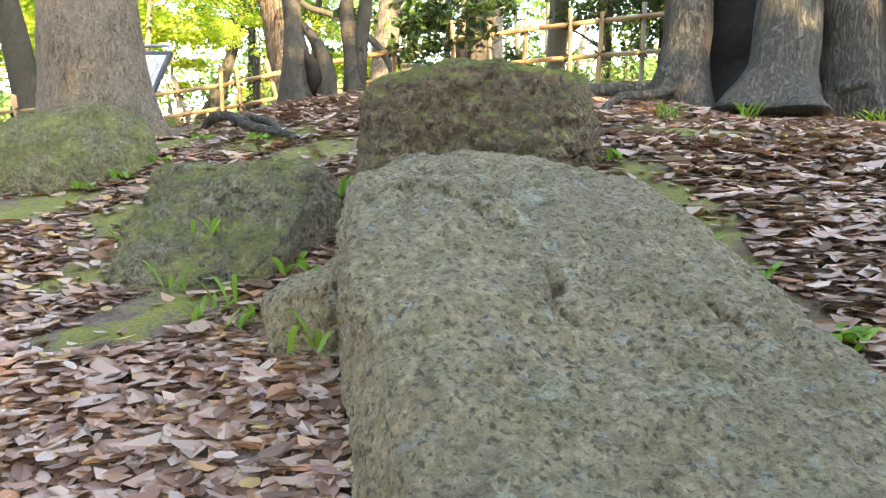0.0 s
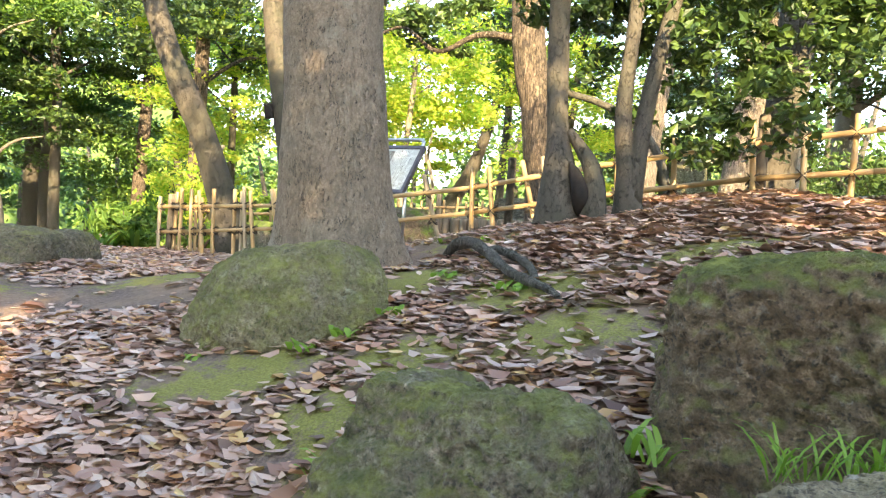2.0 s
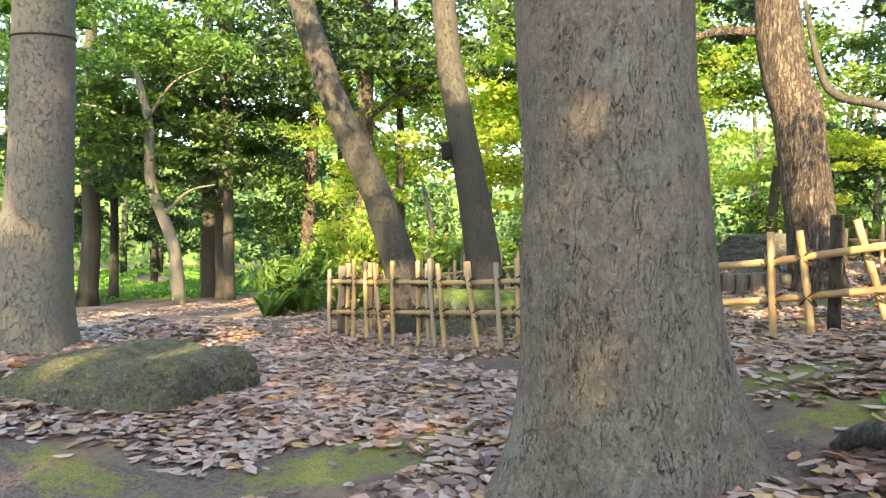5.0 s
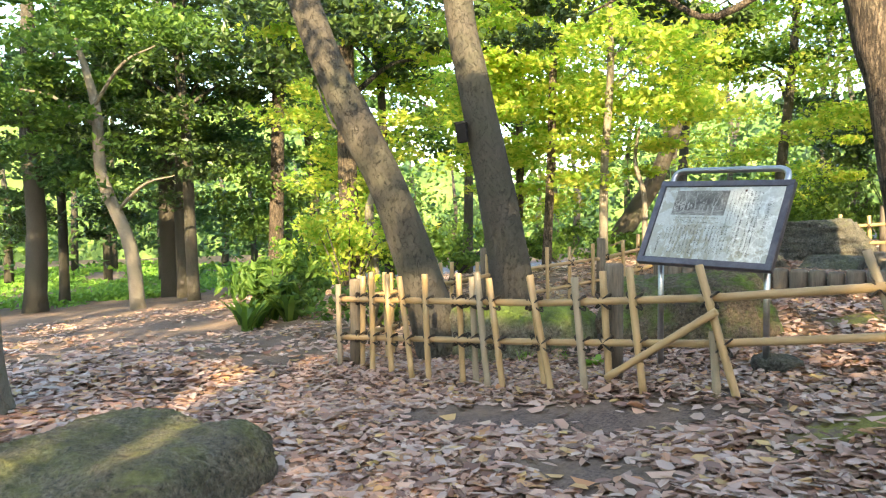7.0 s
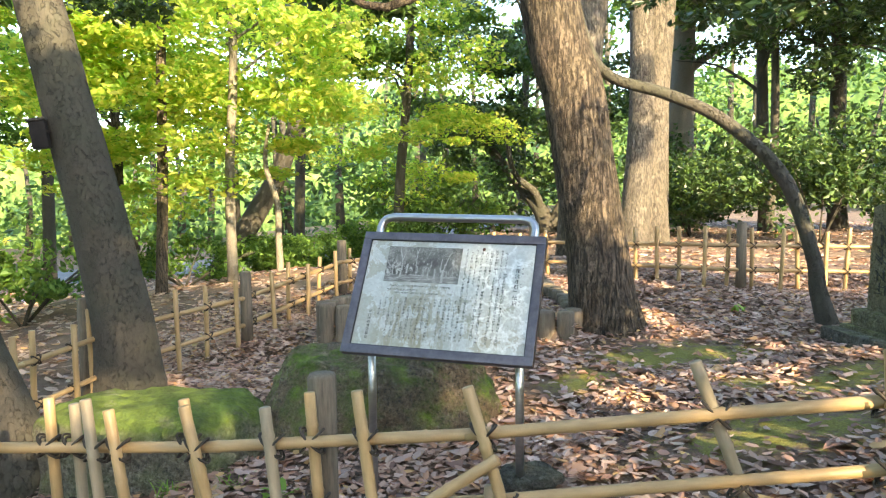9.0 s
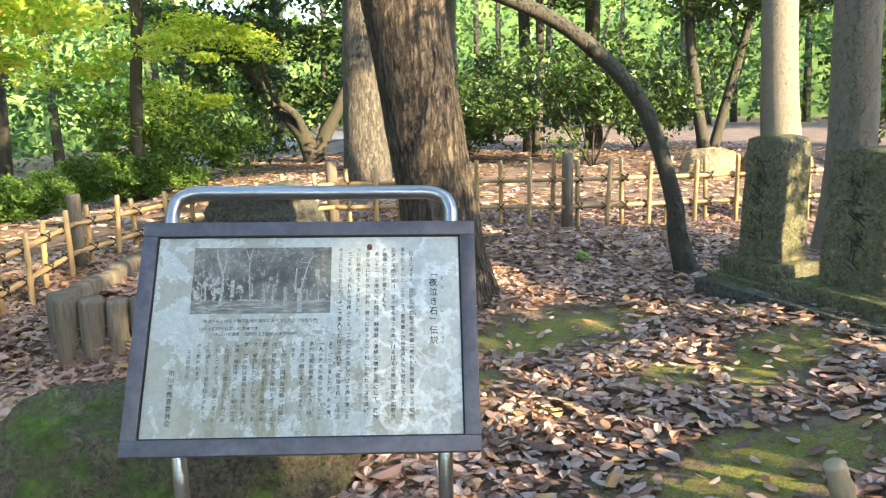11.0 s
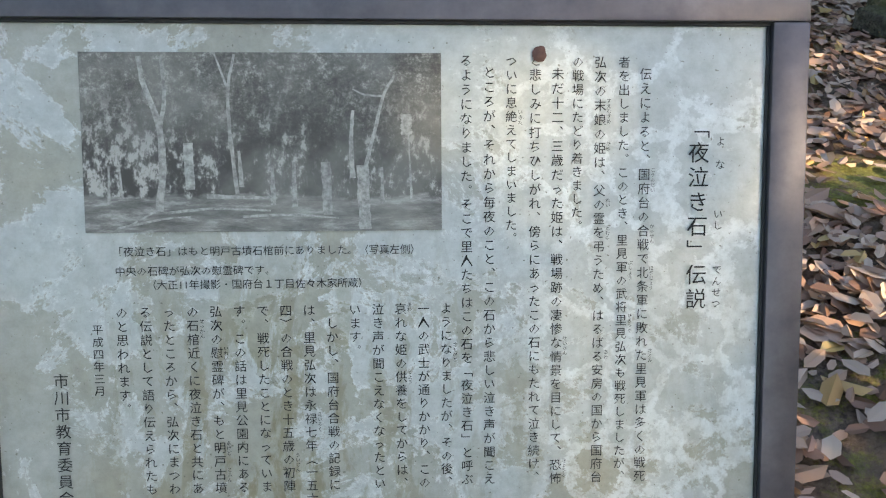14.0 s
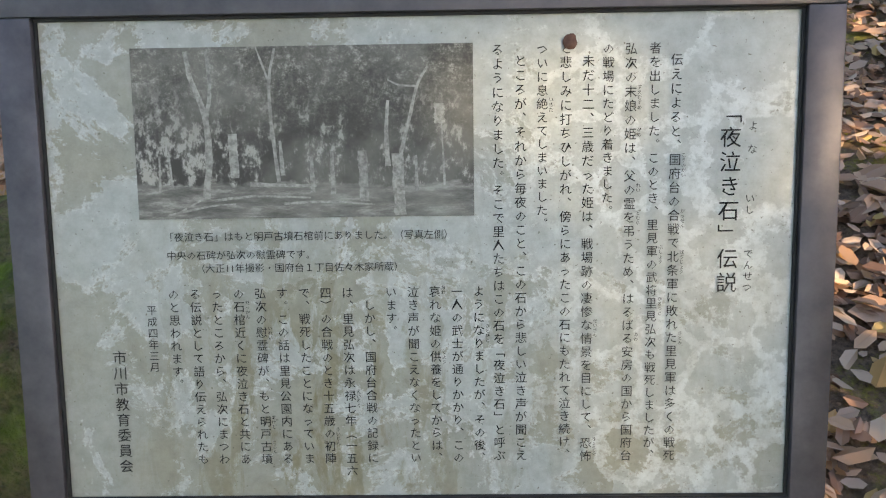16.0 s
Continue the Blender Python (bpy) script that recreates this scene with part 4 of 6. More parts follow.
COLUMNS = [(0.909, 0.1825, 0.0487, "「夜泣き石」伝説"),
           (0.837, 0.0875, 0.0279, "伝えによると、国府台の合戦で北条軍に敗れた里見軍は多くの戦死"),
           (0.809, 0.065, 0.0268, "者を出しました。このとき、里見軍の武将里見弘次も戦死しましたが、"),
           (0.778, 0.065, 0.0277, "弘次の末娘の姫は、父の霊を弔うため、はるばる安房の国から国府台"),
           (0.7487, 0.065, 0.0266, "の戦場にたどり着きました。"),
           (0.7228, 0.0875, 0.0279, "未だ十二、三歳だった姫は、戦場跡の凄惨な情景を目にして、恐怖"),
           (0.6937, 0.062, 0.0277, "と悲しみに打ちひしがれ、傍らにあったこの石にもたれて泣き続け、"),
           (0.663, 0.0645, 0.0264, "ついに息絶えてしまいました。"),
           (0.6345, 0.085, 0.0279, "ところが、それから毎夜のこと、この石から悲しい泣き声が聞こえ"),
           (0.605, 0.063, 0.0277, "るようになりました。そこで里人たちはこの石を「夜泣き石」と呼ぶ"),
           (0.578, 0.545, 0.0272, "ようになりましたが、その後、"),
           (0.5485, 0.545, 0.0272, "一人の武士が通りかかり、この"),
           (0.5189, 0.545, 0.0272, "哀れな姫の供養をしてからは、"),
           (0.4894, 0.545, 0.0272, "泣き声が聞こえなくなったとい"),
           (0.4598, 0.545, 0.0272, "います。"),
           (0.4303, 0.5718000000000001, 0.0272, "しかし、国府台合戦の記録に"),
           (0.4008, 0.545, 0.0272, "は、里見弘次は永禄七年（一五六"),
           (0.3712, 0.545, 0.0272, "四）の合戦のとき十五歳の初陣"),
           (0.3417, 0.545, 0.0272, "で、戦死したことになっていま"),
           (0.3121, 0.545, 0.0272, "す。この話は里見公園内にある"),
           (0.2826, 0.545, 0.0272, "弘次の慰霊碑が、もと明戸古墳"),
           (0.2531, 0.545, 0.0272, "の石棺近くに夜泣き石と共にあ"),
           (0.2235, 0.545, 0.0272, "ったところから、弘次にまつわ"),
           (0.194, 0.545, 0.0272, "る伝説として語り伝えられたも"),
           (0.1644, 0.545, 0.0272, "のと思われます。"),
           (0.1335, 0.579, 0.0241, "平成四年三月"),
           (0.0853, 0.6742, 0.0336, "市川市教育委員会")]
# upright forms of the marks, as in vertical setting
UPRIGHT = str.maketrans("「」（）、。", "﹁﹂︵︶︑︒")
for px, py, share, text in COLUMNS:
    x, y = panel_at(px, py)
    size = share * PH * 0.9
    lettering(panel, text.translate(UPRIGHT), x, y - size * 0.85, size, True, "text_column", share * PH / size)
for px, py, text in ((0.156, 0.446, "「夜泣き石」はもと明戸古墳石棺前にありました。（写真左側）"), (0.158, 0.484, "中央の石碑が弘次の慰霊碑です。"), (0.196, 0.511, "（大正11年撮影・国府台１丁目佐々木家所蔵）")):
    x, y = panel_at(px, py)
    lettering(panel, text, x, y, 0.0115, False, "caption_line")
for px, py, text in ((0.9375, 0.222, "よ"), (0.9375, 0.268, "な"), (0.9365, 0.366, "いし"), (0.9365, 0.478, "でんせつ")):
    x, y = panel_at(px, py)
    lettering(panel, text, x, y - 0.009, 0.0115, True, "reading_aid", 1.12)
# small readings beside the characters: column, first character, reading
for col, first, text in ((1, 7, "こうのだい"), (1, 11, "かっせん"), (1, 14, "ほうじょう"), (1, 20, "さとみ"), (2, 15, "ぶしょう"), (2, 19, "ひろつぐ"), (3, 3, "すえむすめ"), (3, 6, "ひめ"), (3, 10, "れい"), (3, 12, "とむら"), (3, 21, "あわ"), (5, 19, "せいさん"), (5, 28, "きょうふ"),
                          (7, 4, "いきた"), (10, 3, "さとびと"), (12, 0, "あわ"), (12, 5, "くよう"), (16, 8, "えいろく"), (17, 11, "ういじん"), (20, 3, "いれい"), (20, 10, "あけど"), (20, 12, "こふん"), (21, 1, "せっかん")):
    px, py, share, _ = COLUMNS[col]
    x, y = panel_at(px + 0.0115, py + (first + 0.25) * share)
    lettering(panel, text, x, y, 0.0056, True, "reading_aid", 1.0)
x0, y0 = panel_at(0.124, 0.0605)
x1, y1 = panel_at(0.573, 0.4015)
pm = pose((x0 + x1) / 2, (y0 + y1) / 2, 0)
photo = slab_part("photograph", -(x1 - x0) / 2, (x1 - x0) / 2, -(y0 - y1) / 2, (y0 - y1) / 2, 0.005, 0.0062, photo_material(), panel, "old black and white photograph of a wood", 0, pm)
PALE_INK = plain("pale_print", (0.36, (0.22, 0.22, 0.2)), (0.6, (0.52, 0.53, 0.48)), scale=150, rough=0.5)

# pale trunks, posts and path of the photograph, as flat print
PRINT = (([(325, 342), (333, 260), (328, 190), (305, 120), (297, 72)], 13), ([(330, 200), (340, 140), (335, 72)], 8), ([(322, 340), (300, 352), (270, 368)], 4), ([(462, 312), (452, 210), (450, 130), (462, 68)], 7),
         ([(450, 130), (436, 90), (428, 68)], 4), ([(666, 285), (664, 220), (668, 165)], 9), ([(690, 262), (704, 210), (722, 140), (742, 105)], 7), ([(722, 140), (690, 138), (668, 128)], 4), ([(470, 300), (466, 236)], 8),
         ([(380, 304), (378, 222)], 17), ([(525, 332), (524, 262)], 9), ([(563, 336), (562, 256)], 9), ([(621, 350), (619, 256)], 18), ([(687, 376), (684, 262)], 22), ([(719, 332), (718, 266)], 7), ([(763, 208), (762, 172)], 20),
         ([(771, 322), (766, 208)], 4), ([(238, 330), (240, 262)], 5), ([(262, 320), (256, 240)], 4), ([(408, 316), (470, 318), (532, 320)], 7), ([(340, 345), (420, 338), (520, 342)], 5), ([(470, 352), (560, 350), (640, 356)], 5), ([(250, 372), (330, 356), (380, 352)], 4))
bm = bmesh.new()
prnd = random.Random(12)
for keys, w in PRINT:
    pts = curve_pts([((a - 510) * 0.00061, (222 - b) * 0.00061, 0) for a, b in keys], 15)
    row = []
    for i, p in enumerate(pts):
        d = (pts[min(i + 1, 14)] - pts[max(i - 1, 0)]).normalized()
        s = Vector((-d.y, d.x, 0)) * w * 0.0003
        wide = (1.0 if w > 15 else 1.15 - 0.5 * i / 14)
        row.append((bm.verts.new(p + s * wide * prnd.uniform(0.8, 1.15)), bm.verts.new(p - s * wide * prnd.uniform(0.8, 1.15))))
    for (a, b), (c, d) in zip(row, row[1:]):
        bm.faces.new((a, b, d, c))
RUST = plain("rust_brown_spot", (0.3, (0.06, 0.03, 0.025)), (0.7, (0.16, 0.09, 0.075)), scale=60, rough=0.8)
spot = bmesh.new()
bmesh.ops.create_icosphere(spot, subdivisions=3, radius=0.008)
for v in spot.verts:
    v.co *= 1 + 0.35 * noise.noise(v.co * 160)
    v.co.z *= 0.25
sx_, sy_ = panel_at(0.6995, 0.062)
part("rust_spot", from_bm("rust_spot", spot, RUST), panel, "brown rust spot", pose(sx_, sy_, 0.006))
tagged(part("picture", from_bm("picture", bm, PALE_INK), panel, "pale trunks and posts in the photograph", pm @ pose(0, 0, 0.0068)), kind="stuff")


# ---------------------------------------------------------------- trees by the way
def tree(label, material, keys, radii, sides=28, rough=0.06, flare=None, seed=0, limbs=(), n=40, name="tree"):
    """A trunk through the keys, with limbs (keys, radii) as parts."""
    foot = Vector(keys[0])
    th = thing(name, Matrix.Translation(foot), label, "tree")
    pts = [p - foot for p in curve_pts(keys, n)]
    rs = np.interp(np.linspace(0, 1, n), np.linspace(0, 1, len(radii)), radii)
    v, f = tube(pts, list(rs), sides, rough, seed, flare)
    part("trunk", mesh_np("trunk", v, f, material), th)
    for k, r in limbs:
        p2 = [p - foot for p in curve_pts(k, 16)]
        v, f = tube(p2, list(np.interp(np.linspace(0, 1, 16), np.linspace(0, 1, len(r)), r)), 10, 0.06, seed + 1)
        part("limb", mesh_np("limb", v, f, material), th)
    return th


def foot(x, y):
    return (x, y, hz(x, y) - 0.08)


oak = tree("tall thick tree with grey finely cracked bark and spreading root flare", BARK_OAK,
           [foot(-2.67, 6.96), (-2.69, 6.9, 2.4), (-2.73, 6.86, 3.0), (-2.79, 6.84, 4.0), (-2.93, 6.78, 9.5)], [0.41, 0.355, 0.332, 0.318, 0.23], 48, 0.05, (5, 0.5, 0.22), 3, n=90)
lean = tree("grey tree leaning far to one side inside the fence", BARK_DARK,
            [foot(-6.78, 10.98), (-6.99, 10.91, 2.32), (-7.25, 10.79, 3.11), (-7.5, 10.66, 3.7), (-7.86, 10.48, 4.6), (-8.3, 10.3, 6.2), (-8.5, 10.2, 9)], [0.24, 0.20, 0.175, 0.175, 0.15, 0.14, 0.1], 24, 0.07, (4, 0.25, 0.2), 4,
            limbs=[([(-7.4, 10.7, 3.45), (-7.7, 10.9, 3.75), (-8.1, 11.0, 3.8), (-8.6, 11.3, 4.3)], [0.035, 0.03, 0.02, 0.01])])
lean2 = tree("straight grey tree with a slight lean inside the fence", BARK_DARK,
             [foot(-6.82, 12.5), (-6.88, 12.47, 2.33), (-7.06, 12.41, 3.39), (-7.27, 12.34, 4.45), (-7.45, 12.3, 5.5), (-7.8, 12.2, 9)], [0.27, 0.235, 0.2, 0.175, 0.165, 0.1], 24, 0.06, (5, 0.3, 0.2), 5)
oak2 = tree("oak with deeply ridged brown bark and reddish foot", BARK_RIDGE,
            [foot(-3.0, 13.0), (-3.03, 12.98, 2.4), (-3.12, 12.99, 3.09), (-3.26, 13.02, 4.07), (-3.49, 13.03, 5.05), (-3.9, 13.1, 9)], [0.30, 0.27, 0.25, 0.25, 0.24, 0.15], 40, 0.08, (6, 0.3, 0.2), 6, n=70,
            limbs=[([(-3.55, 13.0, 5.0), (-4.2, 12.9, 5.05), (-4.9, 13.0, 4.85), (-5.6, 13.2, 5.3), (-6.3, 13.4, 5.2)], [0.06, 0.045, 0.035, 0.025, 0.01])])
bent = tree("thin bare tree bent over in an arch", BARK_DARK,
            [foot(-1.20, 12.9), (-1.30, 12.94, 2.5), (-1.35, 12.94, 2.79), (-1.57, 13.03, 3.44), (-2.02, 13.13, 3.9), (-2.48, 13.21, 4.14), (-2.93, 13.28, 4.3), (-3.12, 13.36, 4.62), (-3.3, 13.4, 5.4)], [0.085, 0.07, 0.06, 0.058, 0.055, 0.05, 0.045, 0.04, 0.03], 14, 0.1, (4, 0.3, 0.1), 7)
hollow = tree("dark hollow-based tree with a gaping split stub", BARK_DARK,
              [foot(-1.44, 7.78), (-1.46, 7.79, 2.62), (-1.50, 7.82, 2.9), (-1.55, 7.88, 3.3), (-1.6, 7.95, 4.2), (-1.62, 8.0, 6)], [0.15, 0.115, 0.082, 0.074, 0.07, 0.05], 24, 0.12, (4, 0.5, 0.15), 8,
              limbs=[([foot(-1.20, 7.76), (-1.20, 7.76, 2.5), (-1.23, 7.77, 2.66), (-1.3, 7.79, 2.78), (-1.42, 7.82, 2.93)], [0.1, 0.08, 0.062, 0.05, 0.03])])
twin = tree("dark tree dividing into two thin stems", BARK_DARK,
            [foot(-1.0, 7.98), (-1.04, 7.98, 2.7), (-1.09, 7.97, 3.06), (-1.07, 7.98, 3.58), (-1.03, 8.0, 4.4), (-1.0, 8.1, 6)], [0.105, 0.07, 0.058, 0.052, 0.05, 0.03], 16, 0.08, (4, 0.35, 0.12), 9,
            limbs=[([(-0.99, 7.98, 2.45), (-0.96, 8.0, 2.95), (-0.89, 8.02, 3.48), (-0.78, 8.08, 4.1), (-0.6, 8.2, 5.5)], [0.075, 0.06, 0.052, 0.048, 0.03])])
behind = tree("dark upright tree standing close behind the bamboo fence", BARK_DARK, [foot(-0.14, 10.1), (-0.1, 10.1, 3.0), (-0.02, 10.1, 4.2), (0.1, 10.15, 8)], [0.24, 0.18, 0.165, 0.1], 20, 0.06, (4, 0.3, 0.2), 12)
# solid near-black lump in place of the shade within the split
mouth_v, mouth_f = tube(curve_pts([(0.12, 0.0, 0.16), (0.16, -0.07, 0.26), (0.13, -0.09, 0.4), (0.07, -0.06, 0.52)], 14), list(np.interp(np.linspace(0, 1, 14), (0, 0.4, 0.8, 1), (0.03, 0.062, 0.04, 0.01))), 12, 0.15, 77, scale=9)
part("hollow", mesh_np("hollow", mouth_v, mouth_f, NEAR_BLACK), hollow, "near-black lump as shade of the trunk split")
side = tree("pale smooth tree at the edge of the clearing", BARK_PALE, [foot(-7.55, 7.1), (-7.5, 7.1, 2.6), (-7.42, 7.1, 4.0), (-7.3, 7.1, 9)], [0.3, 0.255, 0.22, 0.16], 24, 0.06, (4, 0.3, 0.25), 10)
ring_v, ring_f = tube([(0.13 + 0.226 * math.cos(a), 0.226 * math.sin(a), 2.42 + 0.02 * math.sin(a)) for a in np.linspace(0, 2 * math.pi, 33)], [0.007] * 33, 6, cap=False)
part("strap", mesh_np("strap", ring_v, ring_f, CORD), side, "black cord tied round the trunk")
ringed = tree("pale tree with ring scars beside the memorial stones", BARK_PALE, [foot(-0.0, 12.75), (0.02, 12.75, 3.2), (-0.02, 12.75, 4.4), (-0.05, 12.75, 9)], [0.2, 0.165, 0.155, 0.1], 20, 0.05, (5, 0.3, 0.15), 11)


def giant():
    """The old tree on the mound: several fused stems, a solid near-black core between them for the hollow's shade, and
    surface roots.
    """
    x, y = 2.35, 8.0
    th = thing("old_tree", Matrix.Translation((x, y, hz(x, y))), "huge old tree of fused grey stems with a dark hollow", "tree")
    z = hz(x, y)
    for k, (keys, rs) in enumerate((([(-0.72, -0.2, -0.1), (-0.66, -0.15, 0.5), (-0.62, -0.05, 1.2), (-0.3, 0.1, 4), (-0.1, 0.2, 9)], [0.26, 0.19, 0.18, 0.27, 0.2]),
                                    ([(-0.12, -0.62, -0.15), (-0.06, -0.54, 0.25), (0.02, -0.42, 1.0), (0.1, -0.1, 4), (0.2, 0, 9)], [0.36, 0.23, 0.22, 0.27, 0.2]),
                                    ([(0.6, -0.3, -0.1), (0.55, -0.3, 0.6), (0.5, -0.2, 1.4), (0.4, 0, 4)], [0.28, 0.22, 0.22, 0.25]),
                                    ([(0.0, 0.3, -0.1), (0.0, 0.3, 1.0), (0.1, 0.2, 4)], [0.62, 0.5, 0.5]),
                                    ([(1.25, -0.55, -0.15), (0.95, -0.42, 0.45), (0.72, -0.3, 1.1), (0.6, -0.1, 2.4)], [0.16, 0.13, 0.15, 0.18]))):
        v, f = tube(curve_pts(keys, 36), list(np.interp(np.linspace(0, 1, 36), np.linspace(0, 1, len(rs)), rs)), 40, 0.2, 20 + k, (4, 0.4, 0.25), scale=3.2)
        # stem 3 is solid: its near-black colour stands for the shade in the hollow
        part("hollow" if k == 3 else "stem", mesh_np("stem", v, f, NEAR_BLACK if k == 3 else BARK_OLD), th, "solid near-black core as shade of the hollow" if k == 3 else "")
    for k, (keys, rs) in enumerate((([(-0.75, -0.3, 0.15), (-1.05, -0.7, 0.03), (-1.3, -1.1, -0.03), (-1.5, -1.5, -0.2)], [0.05, 0.036, 0.028, 0.02]), ([(-0.8, -0.1, 0.12), (-1.2, -0.25, 0.12), (-1.9, -0.2, 0.06), (-2.3, -0.1, -0.1)], [0.075, 0.055, 0.045, 0.025]),
                                    ([(0.3, -0.7, 0.1), (0.4, -0.95, 0.1), (0.42, -1.1, -0.1)], [0.05, 0.03, 0.02]), ([(0.8, -0.5, 1.0), (1.0, -0.8, 0.6), (1.3, -1.1, 0.2), (1.6, -1.3, -0.15)], [0.09, 0.09, 0.08, 0.07]))):
        v, f = tube(curve_pts(keys, 18), list(np.interp(np.linspace(0, 1, 18), np.linspace(0, 1, len(rs)), rs)), 12, 0.12, 30 + k)
        part("root", mesh_np("root", v, f, BARK_OLD), th)
    return th


old = giant()


def root(keys, radii, seed, label):
    pts = curve_pts([(x, y, hz(x, y) + d) for x, y, d in keys], 30)
    v, f = tube(pts, list(np.interp(np.linspace(0, 1, 30), np.linspace(0, 1, len(radii)), radii)), 12, 0.3, seed, scale=9)
    thing("root", Matrix(), label, "root", me=mesh_np("root", v, f, BARK_OLD))


root([(-2.02, 7.22, -0.02), (-1.92, 7.15, 0.06), (-1.78, 7.06, 0.07), (-1.62, 6.88, 0.045), (-1.41, 6.55, 0.04), (-1.22, 6.32, 0.035), (-1.03, 6.17, 0.02), (-0.85, 6.0, -0.04)], [0.03, 0.042, 0.036, 0.034, 0.03, 0.026, 0.022, 0.015], 41, "bare grey surface root crossing the leaf litter")
root([(-1.66, 6.98, 0.02), (-1.55, 6.88, 0.045), (-1.37, 6.68, 0.04), (-1.22, 6.48, 0.03), (-1.1, 6.27, -0.03)], [0.022, 0.027, 0.025, 0.022, 0.014], 42, "thin grey surface root branching in leaf litter")

# ---------------------------------------------------------------- the wood behind: bark, place, lean for each metre, radius, height
WOOD = [
    ("dark", -25.07, 17.08, -0.04, 0.03, 0.28, 11), ("dark", -27.23, 19.25, -0.05, 0.02, 0.15, 11), ("pale", -19.84, 16.89, -0.21, -0.08, 0.17, 7), ("dark", -25.06, 21.84, -0.05, 0.02, 0.28, 13),
    ("dark", -23.0, 20.8, -0.03, 0.04, 0.2, 12), ("ridge", -20.57, 22.4, -0.025, 0.04, 0.22, 13), ("dark", -21.57, 25.33, -0.05, 0.02, 0.18, 13),
    ("ridge", -11.66, 15.67, -0.05, 0.02, 0.17, 9), ("pale", -11.02, 15.25, 0.03, 0.07, 0.10, 2.3), ("dark", -12.09, 17.27, -0.056, 0.02, 0.09, 8), ("ridge", -8.78, 17.55, 0.015, 0.06, 0.075, 8),
    ("pale", -7.72, 17.64, -0.014, 0.05, 0.07, 7), ("pale", -7.1, 18.02, -0.05, 0.04, 0.05, 2.4), ("grey", -0.67, 21.82, 0.06, 0.1, 0.35, 12), ("grey", -2.59, 17.94, 0.08, 0.12, 0.27, 11),
    ("grey", -1.15, 20.98, 0.05, 0.2, 0.24, 11), ("dark", 3.4, 26.46, 0.0, 0.1, 0.15, 10), ("dark", 5.59, 22.11, -0.1, 0.11, 0.11, 9), ("pale", 4.48, 18.55, 0.06, 0.12, 0.28, 11), ("dark", 5.94, 22.42, 0.3, 0.02, 0.1, 6),
    ("dark", 2.73, 24.56, 0.05, 0.1, 0.1, 9), ("pale", 1.97, 28.9, -0.02, 0.0, 0.37, 12), ("dark", -21.02, 19.57, -0.05, 0.0, 0.16, 11), ("dark", 5.0, 26.0, 0.0, 0.1, 0.2, 10),
    ("ridge", -11.5, 21.5, 0.05, 0.0, 0.1, 8), ("dark", -6.0, 24.5, 0.05, 0.0, 0.12, 8), ("dark", -15.5, 26.0, 0.02, 0.0, 0.15, 11), ("dark", -9.5, 29.0, 0.02, 0.0, 0.15, 11), ("dark", -2.5, 33.0, 0.02, 0.0, 0.15, 11), ("dark", 9.5, 19.0, 0.02, 0.0, 0.15, 10)]
BARK = {"grey": BARK_GREY, "dark": BARK_DARK, "pale": BARK_PALE, "ridge": BARK_RIDGE}
NAMED = {"grey": "thick grey tree with long furrowed bark", "dark": "slender dark-barked woodland tree", "pale": "pale smooth-barked woodland tree", "ridge": "reddish rough-barked woodland tree"}
wood_trees = []
for k, (bark, x, y, ax, ay, r, h) in enumerate(WOOD):
    rnd = random.Random(k)
    z = hz(x, y) - 0.1
    w = [(rnd.uniform(-0.12, 0.12), rnd.uniform(-0.12, 0.12)) for _ in range(4)]
    keys = [(x, y, z)] + [(x + ax * h * f + w[j][0], y + ay * h * f + w[j][1], z + h * f) for j, f in enumerate((0.25, 0.5, 0.75, 1.0))]
    limbs = []
    if h > 5:
        for j in range(5):
            f = rnd.uniform(0.35, 0.9)
            a, ln = rnd.uniform(0, 6.28), rnd.uniform(1.2, 2.8)
            p = Vector((x + ax * h * f, y + ay * h * f, z + h * f))
            limbs.append(([p, p + Vector((math.cos(a) * ln * 0.5, math.sin(a) * ln * 0.5, ln * 0.35)), p + Vector((math.cos(a) * ln, math.sin(a) * ln, ln * 0.45))], [r * 0.35, r * 0.22, r * 0.08]))
    wood_trees.append((tree(NAMED[bark], BARK[bark], keys, [r * 1.15, r, r * 0.9, r * 0.75, r * 0.4], 14, 0.06, (4, 0.25, 0.3), k, limbs, 18), keys, h, r))


crooked = tree("dark crooked tree curving over the path", BARK_DARK, [(-10.3, 23.9, hz(-10.3, 23.9) - 0.1), (-9.99, 23.87, 1.7), (-9.37, 23.91, 2.7), (-8.68, 23.95, 3.84), (-8.16, 24.04, 5.35), (-7.94, 24.11, 6.19), (-7.22, 24.12, 7.15), (-6.2, 24.1, 7.6)], [0.34, 0.3, 0.25, 0.2, 0.16, 0.13, 0.1, 0.06], 16, 0.12, None, 61)
branching = tree("low tree dividing into several slanting stems", BARK_DARK, [(-2.1, 27.2, hz(-2.1, 27.2) - 0.1), (-2.3, 27.3, 2.7), (-2.7, 27.6, 3.3), (-3.34, 28.03, 4.11), (-4.42, 28.69, 5.45)], [0.28, 0.22, 0.17, 0.14, 0.09], 16, 0.1, None, 62,
                 limbs=[([(-2.1, 27.2, 2.3), (-1.8, 27.24, 2.9), (-1.36, 27.26, 3.71), (-0.96, 27.39, 4.91)], [0.2, 0.18, 0.14, 0.09]), ([(-2.3, 27.3, 2.6), (-2.5, 27.2, 3.3), (-3.1, 27.2, 3.9), (-3.3, 27.3, 5.2)], [0.12, 0.1, 0.08, 0.05])])
nest = thing("nest_box", pose(-7.27, 12.16, 3.68, 0, -8, 20), "small black box strapped to the tree trunk", "box")
